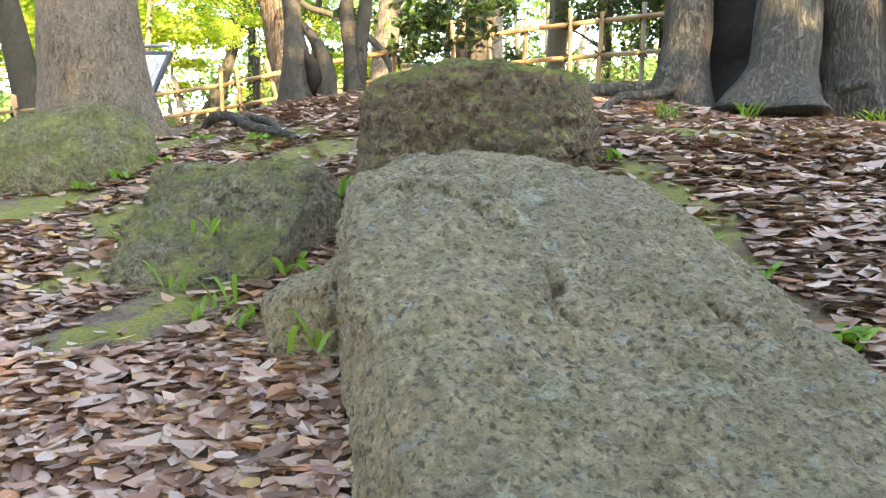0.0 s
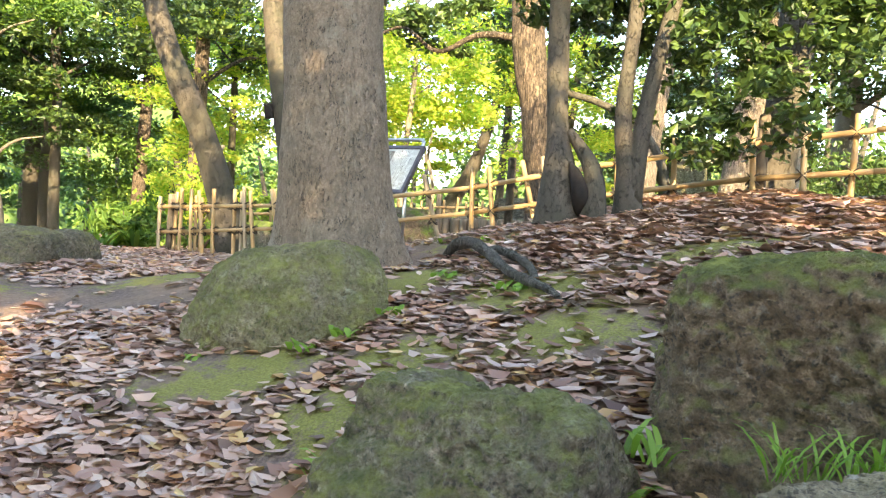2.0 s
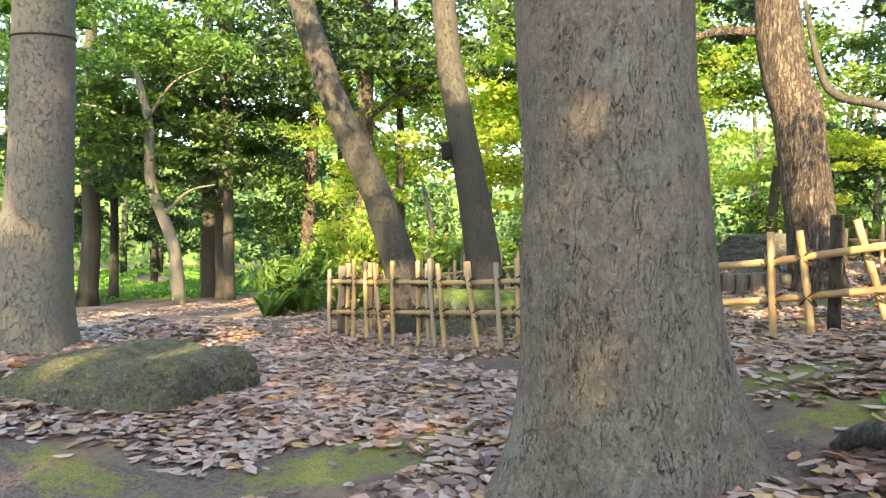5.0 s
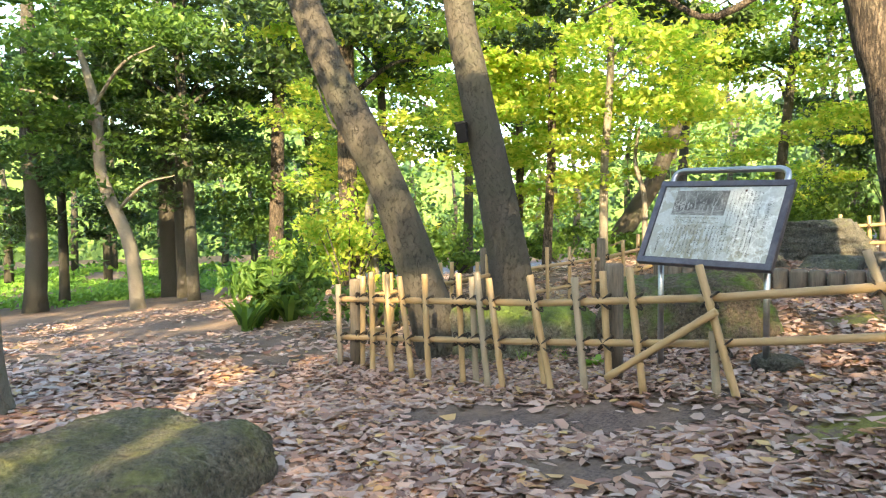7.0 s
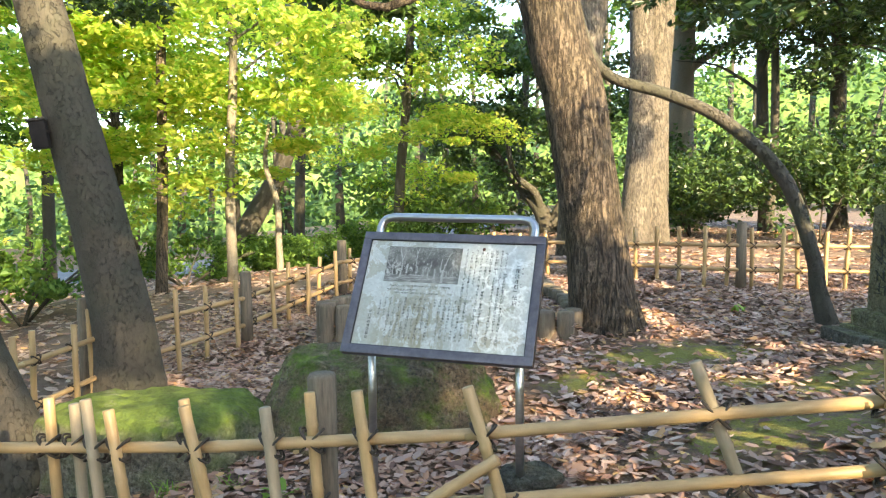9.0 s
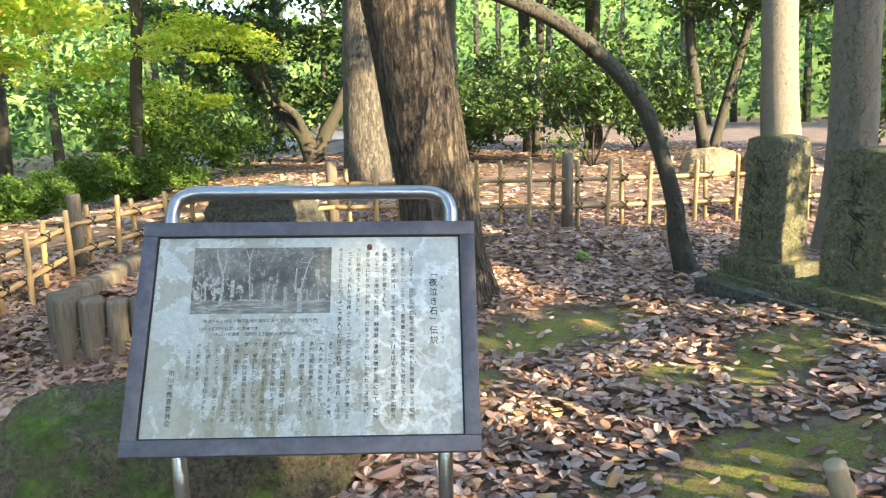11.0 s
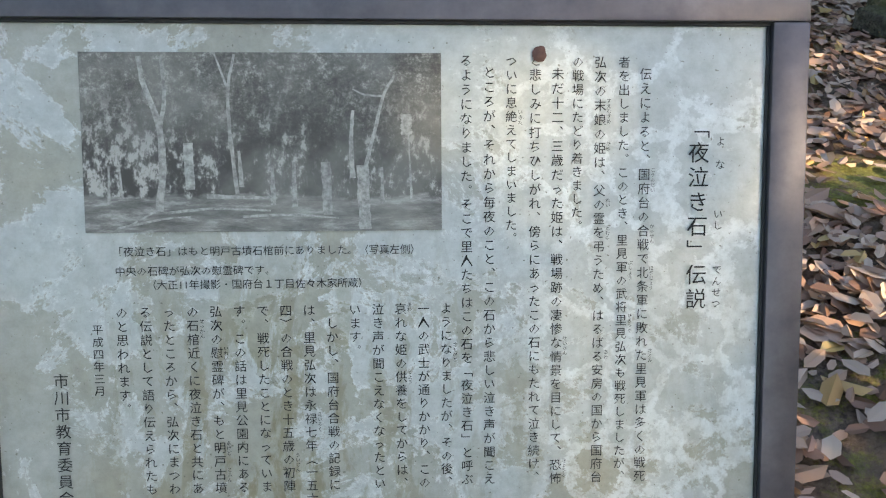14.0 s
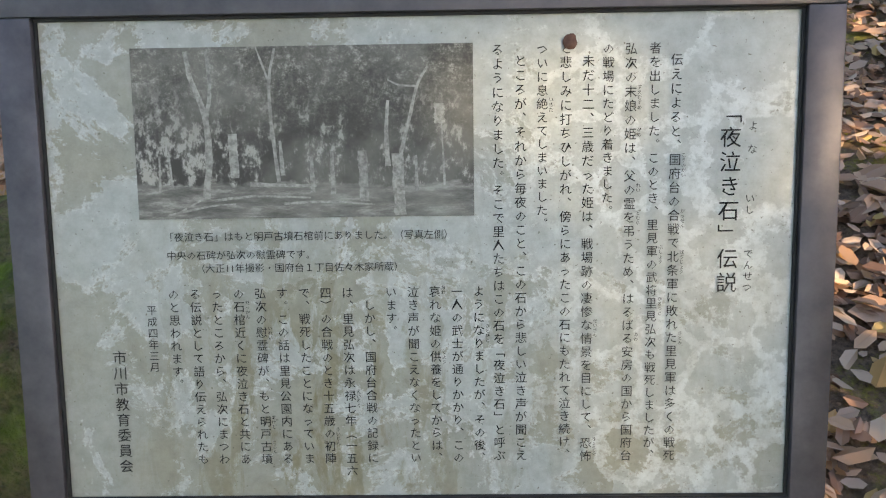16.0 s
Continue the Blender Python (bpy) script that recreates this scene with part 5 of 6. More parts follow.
part("body", from_bm("body", box_bm(0.11, 0.12, 0.2, (0, 0, 0.1), 0.01), NEAR_BLACK), nest)
part("lid", from_bm("lid", box_bm(0.13, 0.14, 0.02, (0, 0, 0.212), 0.004), BARK_DARK), nest)
part("strap", from_bm("strap", box_bm(0.125, 0.2, 0.02, (0, 0.05, 0.12), 0.003), CORD), nest)
# ---------------------------------------------------------------- foliage
LEAF_DARK = leaf_material("evergreen_leaf", (0.0, (0.025, 0.055, 0.017)), (0.5, (0.05, 0.1, 0.025)), (1.0, (0.1, 0.16, 0.035)), rough=0.4, through=0.3)
LEAF_MID = leaf_material("green_leaf", (0.0, (0.05, 0.12, 0.025)), (0.5, (0.1, 0.2, 0.035)), (1.0, (0.18, 0.29, 0.05)), through=0.5)
LEAF_MAPLE = leaf_material("maple_leaf", (0.0, (0.22, 0.42, 0.06)), (0.4, (0.42, 0.6, 0.1)), (0.75, (0.62, 0.66, 0.13)), (1.0, (0.76, 0.72, 0.2)), through=0.68)
LEAF_BLUE = leaf_material("bluish_conifer_leaf", (0.0, (0.045, 0.12, 0.05)), (1.0, (0.12, 0.24, 0.085)), through=0.4)
GRASS = leaf_material("grass_blade", (0.0, (0.12, 0.26, 0.03)), (1.0, (0.28, 0.45, 0.08)), through=0.45)


def leaves(clusters, size, seed, flat=0.0, long=1.8):
    """Leaves as folded diamonds. clusters: (x, y, z, rx, ry, rz, count). flat: how level they lie."""
    rnd = np.random.RandomState(seed)
    pos = []
    for x, y, z, rx, ry, rz, n in clusters:
        d = rnd.normal(size=(n, 3))
        d /= np.linalg.norm(d, axis=1)[:, None]
        d *= (rnd.uniform(0, 1, n) ** 0.45)[:, None]
        pos.append(np.array((x, y, z)) + d * (rx, ry, rz))
    p = np.concatenate(pos)
    n = len(p)
    a = rnd.normal(size=(n, 3))
    a[:, 2] *= 1 - flat * 0.8
    a /= np.linalg.norm(a, axis=1)[:, None]
    b = rnd.normal(size=(n, 3))
    b[:, 2] *= 1 - flat
    b -= a * (a * b).sum(1)[:, None]
    b /= np.linalg.norm(b, axis=1)[:, None]
    c = np.cross(a, b)
    s = (size * rnd.uniform(0.6, 1.35, n))[:, None]
    w = s / long
    v = np.stack([p - a * s / 2, p + b * w / 2 + c * w * 0.18, p + a * s / 2, p - b * w / 2 + c * w * 0.18], 1).reshape(-1, 3)
    return v, np.arange(4 * n).reshape(n, 4)


def clumps(centre, spread_xyz, count, size, n, seed, flatten=0.5):
    """Centres of leaf clumps scattered in an ellipsoid, with uneven sizes and gaps."""
    rnd = random.Random(seed)
    out = []
    for _ in range(count):
        while True:
            d = Vector((rnd.uniform(-1, 1), rnd.uniform(-1, 1), rnd.uniform(-1, 1)))
            if 0.1 < d.length < 1:
                break
        r = size * rnd.uniform(0.5, 1.3)
        out.append((centre[0] + d.x * spread_xyz[0], centre[1] + d.y * spread_xyz[1], centre[2] + d.z * spread_xyz[2], r, r, r * flatten, int(n * rnd.uniform(0.6, 1.4))))
    return out


def crown(th, cl, size, seed, material, flat=0.3, label=""):
    o = th.matrix_basis.translation
    v, f = leaves([(c[0] - o.x, c[1] - o.y, c[2] - o.z, *c[3:]) for c in cl], size, seed, flat)
    part("crown", mesh_np("crown", v, f, material, smooth=False), th, label)


# crowns of the wood behind
MAPLES = {9, 10, 11, 24, 25}
for k, (th, keys, h, r) in enumerate(wood_trees):
    if h < 5:
        continue
    x, y, z = keys[-1]
    zb = keys[0][2]
    if k in MAPLES:
        cl = clumps((x, y, zb + 4.0), (2.5, 2.5, 2.8), 62, 0.75, 210, 70 + k, 0.3)
        crown(th, cl, 0.13, 170 + k, LEAF_MAPLE, 0.6, "bright yellow-green sunlit maple leaves")
    elif keys[0][0] < -15:
        low = 2.2 if k % 2 else 3.4
        cl = clumps((x, y, zb + low + 3.8), (3.6, 3.6, 4.2), 60, 1.0, 190, 70 + k, 0.35)
        crown(th, cl, 0.2, 170 + k, (LEAF_BLUE, LEAF_DARK, LEAF_MID)[k % 3], 0.5)
    else:
        cl = clumps((x, y, zb + h * 0.72), (2.9, 2.9, 3.0), 44, 0.9, 190, 70 + k, 0.45)
        crown(th, cl, 0.17, 170 + k, LEAF_DARK if k % 3 else LEAF_MID, 0.35)
# crowns of the trees by the way
# oak's clump at (-4.4, 5.4, 6.7) is added out of view to shade the leaning trunks
crown(oak, clumps((-3.0, 6.8, 11.6), (2.8, 2.8, 1.8), 28, 0.8, 150, 1, 0.4) + clumps((-4.4, 5.4, 6.7), (1.7, 1.4, 0.8), 18, 0.5, 130, 42, 0.4) + clumps((-4.6, 8.6, 5.3), (1.3, 1.0, 0.6), 12, 0.4, 120, 41, 0.4), 0.13, 2, LEAF_DARK)
crown(lean, clumps((-8.6, 10.6, 9.2), (2.4, 2.2, 1.2), 24, 0.7, 150, 3, 0.4) + clumps((-9.3, 12.2, 5.2), (1.6, 1.2, 0.7), 16, 0.4, 140, 43, 0.4), 0.12, 4, LEAF_DARK)
crown(lean2, clumps((-7.8, 12.6, 9.2), (2.2, 2.2, 1.2), 22, 0.7, 150, 5, 0.4) + clumps((-7.2, 13.8, 5.6), (1.4, 1.0, 0.5), 12, 0.4, 130, 45, 0.4), 0.12, 6, LEAF_DARK)
crown(oak2, clumps((-3.7, 13.4, 9.0), (2.6, 2.4, 1.2), 26, 0.7, 150, 7, 0.4) + clumps((-4.9, 13.6, 5.5), (1.6, 0.9, 0.5), 16, 0.4, 140, 47, 0.4) + clumps((-1.6, 14.6, 5.4), (1.4, 1.0, 0.6), 14, 0.4, 140, 48, 0.4), 0.12, 8, LEAF_DARK)
crown(crooked, clumps((-7.2, 24.5, 7.6), (3.2, 2.4, 1.6), 44, 0.8, 170, 63, 0.35), 0.16, 64, LEAF_MID)
crown(branching, clumps((-2.8, 28.0, 6.2), (4.0, 2.6, 1.8), 50, 0.9, 170, 65, 0.4), 0.17, 66, LEAF_DARK)
crown(twin, clumps((-0.55, 8.45, 3.75), (1.1, 0.6, 0.9), 56, 0.24, 85, 9, 0.5) + clumps((-0.7, 8.6, 5.0), (0.9, 0.8, 0.8), 16, 0.3, 80, 19, 0.5) + clumps((-1.25, 8.7, 4.25), (0.8, 0.5, 0.6), 34, 0.22, 80, 21, 0.5) + clumps((0.25, 9.0, 4.2), (1.1, 0.6, 0.8), 46, 0.24, 80, 22, 0.5), 0.085, 10, LEAF_DARK, 0.3, "dark glossy evergreen leaves")
crown(hollow, clumps((-1.6, 8.3, 4.5), (0.9, 0.6, 0.8), 26, 0.26, 80, 11, 0.5), 0.085, 12, LEAF_DARK)
crown(behind, clumps((0.1, 10.4, 7.6), (1.8, 1.6, 1.2), 22, 0.6, 140, 23, 0.4) + clumps((0.3, 10.6, 4.9), (1.0, 0.7, 0.5), 18, 0.3, 90, 24, 0.5), 0.1, 25, LEAF_DARK)
crown(side, clumps((-7.6, 7.4, 9.3), (2.6, 2.6, 1.2), 26, 0.8, 160, 13, 0.4), 0.13, 14, LEAF_DARK)
crown(ringed, clumps((0.0, 13.0, 9.2), (2.2, 2.2, 1.2), 26, 0.7, 160, 15, 0.4), 0.12, 16, LEAF_MID)


# unseen trees added on the sunny side, whose crowns block and dapple the sun
SHADE = ((1.6, -0.3, 9, 2.4, 18), (5.0, -4.2, 7.4, 2.8, 60), (8.2, -8.0, 9, 3.2, 60), (4.2, -1.3, 7.0, 2.2, 24), (6.8, 0.2, 5.7, 2.5, 56), (4.1, -5.0, 12.5, 2.4, 66), (0.9, -5.4, 10, 3.2, 84), (-2.5, -6.4, 10, 2.4, 7), (-5.5, -5.0, 11, 3.0, 24),
         (12.0, -5.0, 12, 3.0, 34), (-9.0, -3.0, 13, 3.0, 34), (-13.0, 1.0, 13, 3.0, 40), (-17.0, 2.0, 14, 3.4, 70), (-21.5, 5.0, 14, 3.4, 70), (-13.0, -7.0, 15, 3.4, 60))
for k, (x, y, h, w, n) in enumerate(SHADE):
    z = hz(x, y) - 0.1
    th = tree("unseen tree added to keep sun off the slope", BARK_DARK, [(x, y, z), (x + 0.2, y, z + h * 0.5), (x, y + 0.3, z + h)], [0.28, 0.22, 0.08], 14, 0.06, (4, 0.25, 0.3), 300 + k, (), 18)
    crown(th, clumps((x, y, z + h * 0.68), (w, w, h * 0.3), n, 1.0, 95, 320 + k, 0.45), 0.24, 340 + k, LEAF_MID)


def canopy_of(name_ob, cl, seed):
    crown(name_ob, cl, 0.2, seed, LEAF_DARK)


canopy_of(old, clumps((3.4, 9.6, 10.2), (2.8, 2.6, 1.4), 24, 0.8, 160, 401, 0.4), 402)


def shrub(label, x, y, w, d, h, n, size, seed, material, flat=0.2, long=1.8, z=None):
    z0 = hz(x, y) if z is None else z
    th = thing("shrub", Matrix.Translation((x, y, z0)), label, "shrub")
    rnd = random.Random(seed)
    pieces = []
    for k in range(7):
        a = rnd.uniform(0, 6.28)
        p = Vector((math.cos(a) * w * 0.3, math.sin(a) * d * 0.3, h * 0.7))
        pieces.append(tube([(0, 0, -0.05), p * 0.5 + Vector((0, 0, 0.05)), p], [0.02, 0.015, 0.008], 6))
    v, f = joined(pieces)
    part("stem", mesh_np("stem", v, f, BARK_DARK), th)
    cl = clumps((0, 0, h * 0.55), (w * 0.5, d * 0.5, h * 0.42), max(8, n // 90), min(w, d, h) * 0.28, 90, seed, 0.7)
    v, f = leaves(cl, size, seed, flat, long)
    part("crown", mesh_np("crown", v, f, material, smooth=False), th)


shrub("broad-leaved shrub at the edge of the wood", -11.7, 13.6, 2.2, 1.4, 1.2, 1500, 0.22, 1, LEAF_MID, 0.1, 3.2)
shrub("yellow-green shrub behind the broad-leaved one", -11.2, 14.9, 2.4, 1.6, 1.9, 2400, 0.11, 2, LEAF_MAPLE)
shrub("clipped low hedge bush by the side fence", -9.0, 19.0, 4.0, 1.6, 0.8, 2600, 0.1, 3, LEAF_MID)
shrub("dense clipped hedge beyond the side fence", -8.6, 23.4, 3.4, 1.7, 0.95, 14000, 0.085, 4, LEAF_MID, 0.5)
shrub("dense clipped hedge in line with its neighbour", -6.3, 24.6, 3.4, 1.7, 0.95, 14000, 0.085, 14, LEAF_MID, 0.5)
shrub("leafy evergreen bush under the far trees", -5.2, 25.5, 4.0, 2.0, 2.0, 4200, 0.13, 15, LEAF_MID)
shrub("dark leafy bush beside the furrowed trees", 0.8, 24.0, 3.0, 2.0, 2.0, 4200, 0.13, 16, LEAF_DARK)
shrub("leafy bush beyond the memorial stones", 8.0, 17.5, 3.6, 2.0, 2.2, 4200, 0.13, 17, LEAF_MID)
shrub("dark evergreen shrub behind the clearing", 1.8, 27.0, 5.0, 2.5, 2.6, 4200, 0.16, 5, LEAF_DARK)
shrub("dense dark shrub behind the clearing", 6.0, 25.5, 5.0, 2.5, 2.4, 4200, 0.16, 6, LEAF_DARK)
shrub("thick shrub before the far trees", -3.5, 29.0, 6.0, 2.5, 3.4, 4600, 0.18, 7, LEAF_DARK)
shrub("green undergrowth beyond the side fence", -10.2, 16.4, 3.2, 2.0, 1.1, 2400, 0.12, 8, LEAF_MID)
shrub("low green undergrowth under the leaning tree", -8.9, 12.6, 1.8, 1.8, 0.7, 1400, 0.1, 9, LEAF_MID)
shrub("dark shrub on the far side of the clearing", 2.4, 21.2, 4.6, 2.0, 2.4, 3600, 0.14, 10, LEAF_DARK)
shrub("green shrub at the wood's edge", -16.5, 20.5, 4.5, 2.5, 1.6, 2800, 0.16, 11, LEAF_MID)
shrub("green shrub far among the trunks", -27.0, 15.0, 5.0, 3.0, 2.2, 2800, 0.2, 12, LEAF_BLUE)
shrub("dark shrub on the clearing's far side", 10.5, 21.0, 5.0, 3.0, 3.2, 4200, 0.18, 13, LEAF_DARK)


def belt():
    """The far wood all round: a ring of leaf masses with trunks lost in it and gaps of sky."""
    rnd = random.Random(9)
    cl, pieces = [], []
    for k in range(330):
        a = k / 330 * 2 * math.pi + rnd.uniform(-0.02, 0.02)
        d = rnd.uniform(33, 50)
        x, y = -4 + math.cos(a) * d, 10 + math.sin(a) * d
        z = hz(x, y)
        top = rnd.uniform(5, 15)
        for j in range(5):
            r = rnd.uniform(1.2, 2.8)
            cl.append((x + rnd.uniform(-2, 2), y + rnd.uniform(-2, 2), z + top * rnd.uniform(0.1, 1.0), r, r, r * 0.7, 62))
        if k % 2 == 0:
            pieces.append(tube([(x, y, z - 0.2), (x + rnd.uniform(-0.3, 0.3), y, z + top * 0.5), (x + rnd.uniform(-0.8, 0.8), y, z + top)], [0.22, 0.16, 0.06], 7))
    v, f = leaves(cl, 0.42, 5, 0.4)
    n = len(f)
    idx = np.random.RandomState(1).choice(3, n, p=(0.3, 0.45, 0.25))
    far = tagged(new("far_wood", mesh_np("far_wood", v, f, [LEAF_DARK, LEAF_MID, LEAF_BLUE], idx, False)), "distant belt of mixed green trees", "woods", kind="stuff")
    v, f = joined(pieces)
    tagged(new("far_trunks", mesh_np("far_trunks", v, f, BARK_DARK)), "dark trunks of the distant belt of trees", "woods", kind="stuff")


belt()


def backdrop():
    """The wood's far edge, a ragged green wall beyond the last trees."""
    m, t, b = mat("distant_green", 0.9)
    v = coords(t)
    col = ramp(t, noise_of(t, v, 0.55, 9, 0.75), (0.32, (0.03, 0.07, 0.02)), (0.5, (0.09, 0.17, 0.04)), (0.62, (0.2, 0.3, 0.07)), (0.72, (0.34, 0.42, 0.16)))
    t.links.new(col, b.inputs["Base Color"])
    n = 720
    verts, faces = [], []
    for i in range(n):
        a = 2 * math.pi * i / n
        x, y = -4 + math.cos(a) * 58, 10 + math.sin(a) * 58
        top = 9 + 5 * noise.noise(Vector((x, y, 0)) * 0.09) + 2.5 * noise.noise(Vector((x, y, 3)) * 0.5) + 1.2 * noise.noise(Vector((x, y, 5)) * 2)
        verts += [(x, y, hz(x, y) - 1), (x, y, hz(x, y) + top)]
        k = (i + 1) % n
        faces.append((2 * i, 2 * k, 2 * k + 1, 2 * i + 1))
    tagged(new("backdrop", mesh_np("backdrop", verts, faces, m)), "hazy green edge of the distant wood", "woods", kind="structure")


backdrop()

# ---------------------------------------------------------------- fallen leaves
LITTER = leaf_material("fallen_leaf", (0.0, (0.13, 0.07, 0.05)), (0.22, (0.29, 0.165, 0.12)), (0.42, (0.45, 0.285, 0.21)), (0.62, (0.42, 0.315, 0.27)), (0.8, (0.58, 0.435, 0.35)), (0.93, (0.45, 0.22, 0.11)), (1.0, (0.56, 0.4, 0.17)), rough=0.4, through=0.12)
BARE = [(-4.6, 5.95, 1.2, 0.75), (-5.2, 5.6, 1.0, 0.7), (-3.6, 6.2, 0.6, 0.35), (-13.2, 12.8, 2.0, 1.4), (-2.2, 7.25, 0.3, 0.4), (-4.92, 9.1, 0.8, 0.3), (-4.0, 6.65, 0.5, 0.3), (-0.93, 4.1, 0.25, 0.25), (-5.3, 8.9, 0.5, 0.35), (-4.3, 9.2, 0.7, 0.22), (-0.9, 4.75, 0.35, 0.25), (-2.2, 5.35, 0.3, 0.2), (-1.9, 6.5, 0.3, 0.2), (-4.2, 8.2, 0.5, 0.3)]


def litter(name, label, x0, x1, y0, y1, density, size, seed, tilt=0.15, lift=0.022):
    rnd = np.random.RandomState(seed)
    n = int((x1 - x0) * (y1 - y0) * density)
    x, y = rnd.uniform(x0, x1, n), rnd.uniform(y0, y1, n)
    keep = rnd.uniform(0, 1, n) > np.clip(moss_at(x, y) * 1.2, 0, 0.9)
    for cx, cy, a, b in BARE:
        keep &= rnd.uniform(0, 1, n) > 0.975 * np.exp(-(((x - cx) / a) ** 2 + ((y - cy) / b) ** 2) ** 2)
    drift = np.sin(x * 2.1 + 1.3 * np.sin(y * 1.7)) * np.sin(y * 2.6 + x) * 0.5 + 0.5
    keep &= rnd.uniform(0, 1, n) < 0.45 + 0.75 * drift
    x, y = x[keep], y[keep]
    n = len(x)
    z = height(x, y) + relief(x, y) + 0.005 + rnd.uniform(0, lift, n)
    w = rnd.uniform(0, 6.283, n)
    tip = rnd.normal(0, tilt, (n, 2))
    a = np.stack([np.cos(w), np.sin(w), tip[:, 0]], 1)
    a /= np.linalg.norm(a, axis=1)[:, None]
    b = np.stack([-np.sin(w), np.cos(w), tip[:, 1]], 1)
    c = np.cross(a, b)
    s = (size * np.exp(rnd.normal(0, 0.22, n)))[:, None]
    wd = s * rnd.uniform(0.36, 0.52, n)[:, None]
    curl = rnd.uniform(-0.06, 0.16, n)[:, None] * s
    cup = rnd.uniform(0.0, 0.35, n)[:, None] * wd * np.sign(rnd.uniform(-0.5, 1, n))[:, None]
    p = np.stack([x, y, z], 1)
    v = np.stack([p - a * s / 2 + c * curl, p - a * s * 0.26 + b * wd / 2 + c * cup, p + a * s * 0.22 + b * wd * 0.5 + c * cup, p + a * s / 2 + c * curl,
                  p + a * s * 0.22 - b * wd * 0.5 + c * cup, p - a * s * 0.26 - b * wd / 2 + c * cup], 1).reshape(-1, 3)
    i = np.arange(n)[:, None] * 6
    f = np.concatenate([i + (0, 3, 2, 1), i + (0, 5, 4, 3)], 0)
    tagged(new(name, mesh_np(name, v, f, LITTER, smooth=False)), label, "leaves", kind="stuff")


litter("fallen_leaves", "dry brown and pinkish fallen leaves lying on the soil", -8.5, 3.6, 1.6, 9.4, 1100, 0.08, 1)
litter("fallen_leaves", "flat trodden layer of old brown leaves", -7.5, 3.4, 2.0, 9.4, 900, 0.07, 5, 0.06, 0.006)
litter("fallen_leaves", "fresh brown leaves heaped over the mound", -2.2, 3.4, 5.4, 9.4, 800, 0.078, 6, 0.17, 0.03)
litter("fallen_leaves", "thick drift of fallen leaves at the slope's foot", -3.2, 0.6, 1.6, 4.4, 1300, 0.072, 4)
litter("fallen_leaves", "dry fallen leaves inside the fence", -7.6, 3.6, 9.4, 16.0, 1500, 0.06, 2, 0.22, 0.03)
litter("fallen_leaves", "fallen leaves strewn under the far trees", -18, 9, 0, 30, 90, 0.1, 3)


# ---------------------------------------------------------------- tufts of grass and seedlings
def tuft(label, x, y, n, length, width, seed, up=0.6, z=None, name="grass_tuft", material=None):
    """A tuft of blades bending outwards: few blades are parts of their own, a dense tuft is one mesh."""
    rnd = random.Random(seed)
    z0 = hz(x, y) if z is None else z
    strip = [(2 * j, 2 * j + 1, 2 * j + 3, 2 * j + 2) for j in range(3)]
    blades = []
    for _ in range(n):
        a, ln = rnd.uniform(0, 6.283), length * rnd.uniform(0.5, 1.2)
        d, side = Vector((math.cos(a), math.sin(a), 0)), Vector((-math.sin(a), math.cos(a), 0))
        o = Vector((rnd.uniform(-0.06, 0.06), rnd.uniform(-0.06, 0.06), 0))
        verts = []
        for j, f in enumerate((0, 0.35, 0.7, 1.0)):
            p = o + d * ln * f * (1 - up * 0.6) + Vector((0, 0, ln * up * (f - 0.55 * f * f) * 1.6))
            w = width * (0.5, 1, 0.75, 0.08)[j] * 0.5
            verts += [tuple(p + side * w), tuple(p - side * w)]
        blades.append((verts, strip))
    m = Matrix.Translation((x, y, z0))
    if n > 12:
        v, f = joined(blades)
        return thing(name, m, label, "plant", "plants sprouting by the path", "stuff", mesh_np(name, v, f, material or GRASS))
    th = thing(name, m, label, "plant", "plants sprouting by the path")
    for v, f in blades:
        part("blade", mesh_np("blade", v, f, material or GRASS), th)
    return th


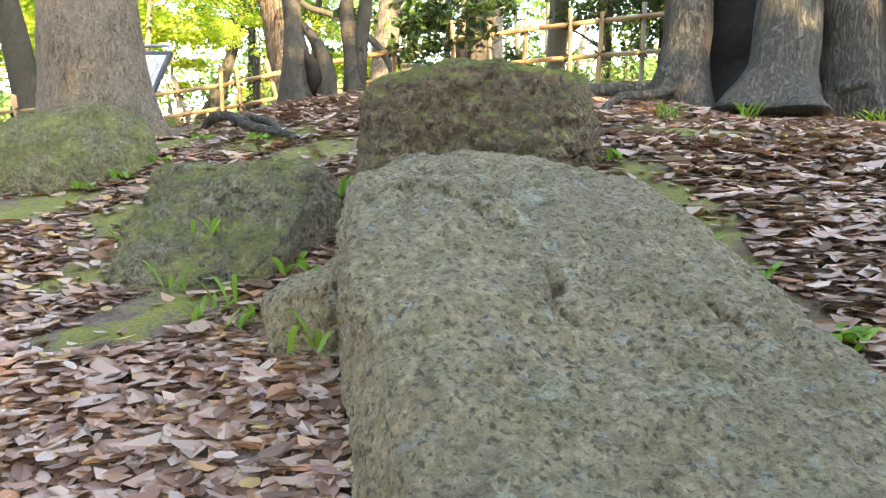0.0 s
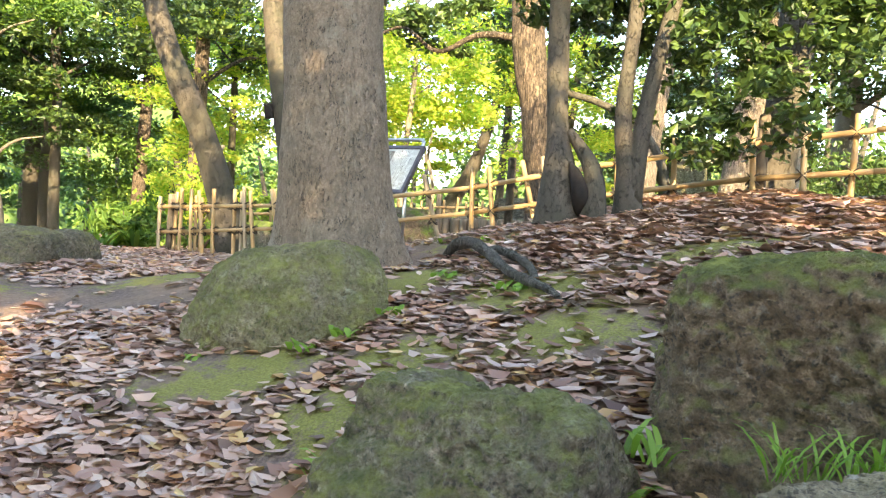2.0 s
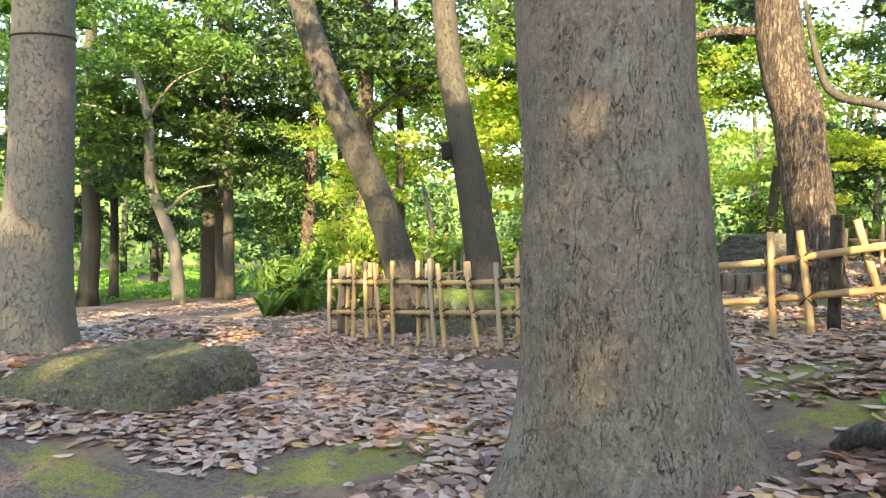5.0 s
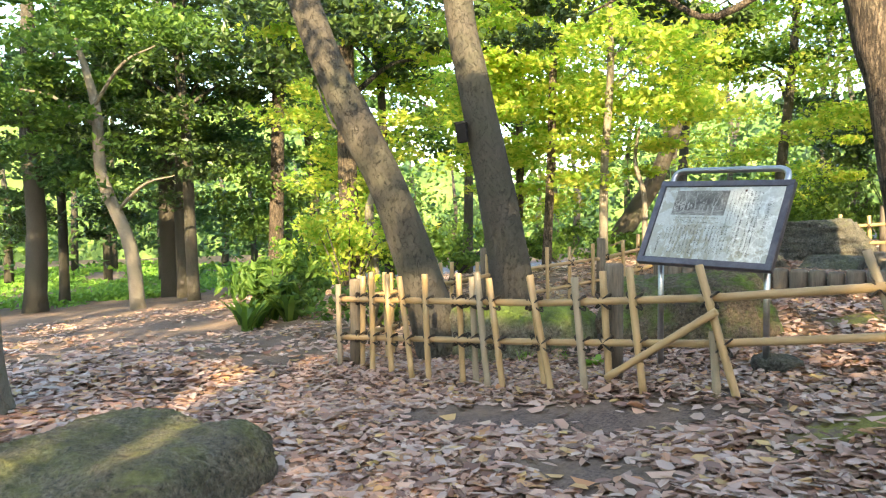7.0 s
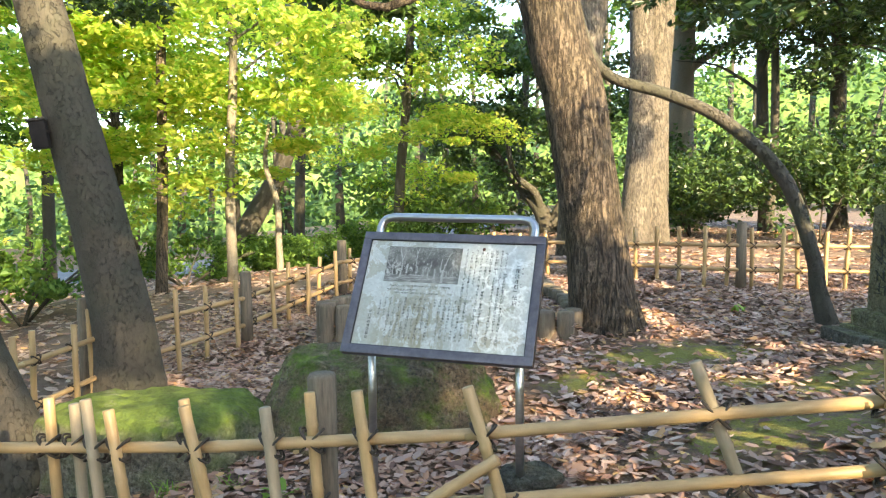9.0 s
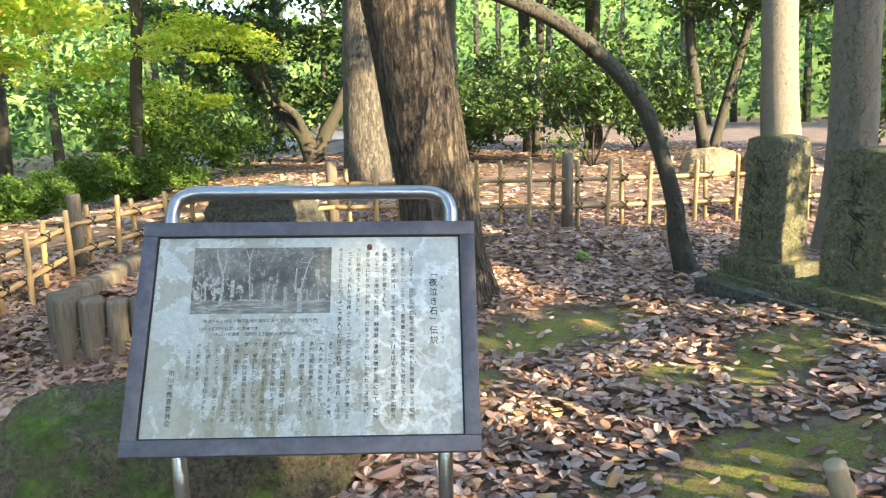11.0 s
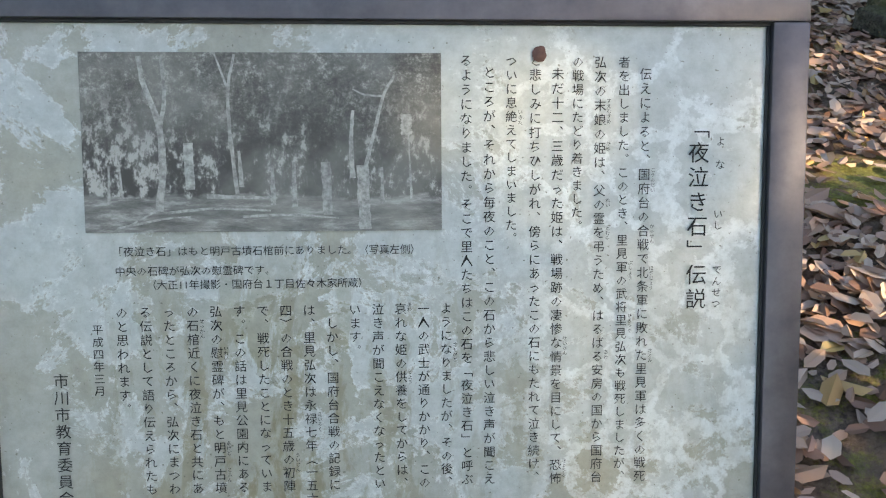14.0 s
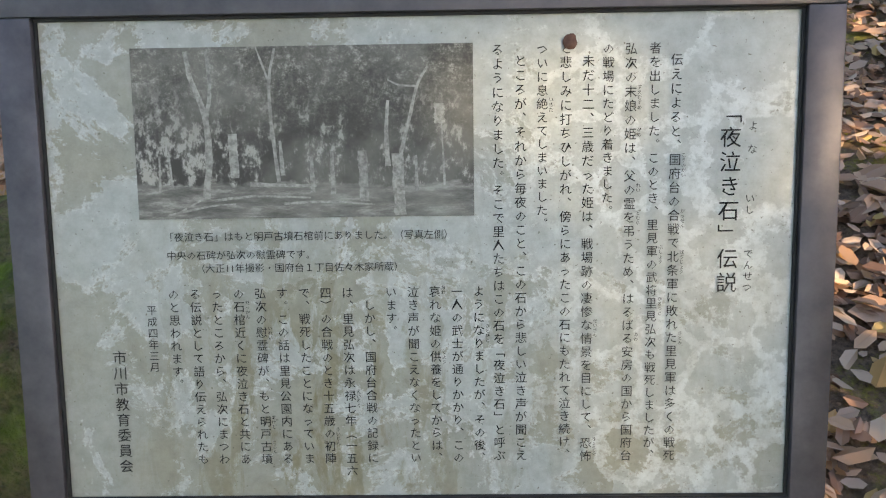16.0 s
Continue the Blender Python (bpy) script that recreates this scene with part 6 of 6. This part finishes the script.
for k, (x, y, n, ln, w) in enumerate([(-0.72, 4.08, 6, 0.22, 0.018), (-0.5, 4.02, 7, 0.2, 0.018), (-1.2, 4.5, 8, 0.16, 0.03), (-0.38, 4.3, 6, 0.16, 0.03), (-0.42, 4.78, 14, 0.16, 0.03), (-0.02, 4.66, 28, 0.19, 0.009), (0.14, 4.64, 26, 0.17, 0.009), (0.28, 4.66, 9, 0.15, 0.04), (0.42, 4.66, 10, 0.18, 0.035), (0.58, 4.7, 10, 0.16, 0.04),
                                      (0.98, 4.35, 16, 0.12, 0.035), (1.12, 4.15, 14, 0.11, 0.03), (1.25, 3.75, 16, 0.12, 0.035), (1.3, 3.45, 14, 0.12, 0.035), (-1.3, 5.1, 14, 0.13, 0.035), (-1.24, 5.3, 12, 0.12, 0.035), (-1.78, 6.0, 12, 0.1, 0.035), (-2.0, 5.6, 10, 0.09, 0.035), (-2.5, 5.45, 8, 0.08, 0.03), (-1.88, 5.75, 10, 0.09, 0.035),
                                      (-1.75, 6.55, 10, 0.09, 0.035), (-1.25, 6.25, 10, 0.1, 0.04), (1.3, 6.5, 24, 0.22, 0.012), (1.9, 6.9, 20, 0.22, 0.012), (2.75, 6.9, 24, 0.26, 0.012), (-2.75, 6.42, 12, 0.13, 0.045), (-2.6, 6.5, 10, 0.12, 0.045), (-2.9, 6.5, 10, 0.12, 0.045), (-5.75, 10.62, 40, 0.16, 0.006), (-5.4, 10.62, 40, 0.15, 0.006), (0.8, 5.3, 12, 0.14, 0.03),
                                      (-0.12, 4.12, 8, 0.12, 0.035), (-0.16, 3.95, 8, 0.12, 0.03), (-1.9, 7.6, 8, 0.08, 0.03), (-2.2, 7.65, 10, 0.1, 0.035), (-5.1, 10.45, 12, 0.14, 0.05), (-1.7, 13.6, 8, 0.1, 0.03)]):
    tuft("fresh green grass and seedlings growing from the leaf litter", x, y, n, ln, w, k)
for k, (x, y, z, n, ln, w) in enumerate([(-0.74, 4.2, 1.5, 5, 0.15, 0.018), (-0.86, 4.16, 1.3, 5, 0.16, 0.016), (-0.64, 4.12, 1.26, 6, 0.2, 0.018), (-0.55, 4.02, 1.2, 6, 0.2, 0.018), (-0.24, 3.78, 1.2, 8, 0.17, 0.022), (-0.5, 4.4, 1.34, 8, 0.13, 0.04), (-0.12, 3.9, 1.42, 9, 0.12, 0.045),
                                         (0.34, 4.62, 1.74, 10, 0.12, 0.05), (0.46, 4.6, 1.72, 10, 0.12, 0.05), (0.56, 4.62, 1.7, 9, 0.12, 0.05), (-1.26, 4.66, 1.42, 9, 0.13, 0.04), (0.0, 4.64, 1.68, 30, 0.2, 0.008), (0.14, 4.6, 1.7, 30, 0.2, 0.008), (0.24, 4.62, 1.7, 20, 0.17, 0.009), (-0.36, 4.8, 1.62, 14, 0.16, 0.02)]):
    tuft("fresh bright green bamboo grass sprouting against the stones", x, y, n, ln, w, 90 + k, 0.7, z)
for k, (dx, dy) in enumerate(((0, 0), (0.4, 0.3), (-0.5, 0.2), (0.2, -0.4), (-0.2, 0.5))):
    tuft("clump of broad strap-leaved plant in the shade", -11.4 + dx, 13.0 + dy, 30, 0.75, 0.075, 60 + k, 0.75, name="strap_leaf_plant", material=LEAF_MID)


# ---------------------------------------------------------------- the road beyond the wood, and its kerb
ROAD = plain("pale_asphalt", (0.3, (0.16, 0.16, 0.165)), (0.7, (0.26, 0.26, 0.27)), scale=14, rough=0.9, relief=0.004)
def road():
    pts = curve_pts([(-34, 30, 0), (-22, 31, 0), (-13.5, 29, 0), (-8, 33, 0), (-2, 40, 0), (0, 48, 0)], 40)
    verts, faces = [], []
    for i, p in enumerate(pts):
        d = (pts[min(i + 1, 39)] - pts[max(i - 1, 0)]).normalized()
        for s in (-3.0, -1.0, 1.0, 3.0):
            x, y = p.x - d.y * s, p.y + d.x * s
            verts.append((x, y, hz(x, y) + 0.04))
    for i in range(39):
        for j in range(3):
            k = i * 4 + j
            faces.append((k, k + 1, k + 5, k + 4))
    tagged(new("road", mesh_np("road", verts, faces, ROAD)), "pale grey asphalt road beyond the trees", "road", kind="structure")


road()
LAWN = leaf_material("lawn_blade", (0.0, (0.1, 0.24, 0.03)), (1.0, (0.22, 0.42, 0.06)), through=0.3)
rl = np.random.RandomState(8)
lawn_cl = [(x, y, hz(x, y) + 0.08, 1.2, 1.2, 0.1, 110) for x, y in zip(rl.uniform(-48, -26, 160), rl.uniform(17, 38, 160))]
lv, lf = leaves(lawn_cl, 0.3, 9, 0.2, 2.5)
tagged(new("lawn", mesh_np("lawn", lv, lf, LAWN, smooth=False)), "bright green lawn beyond the dark trunks", "grass", kind="stuff")
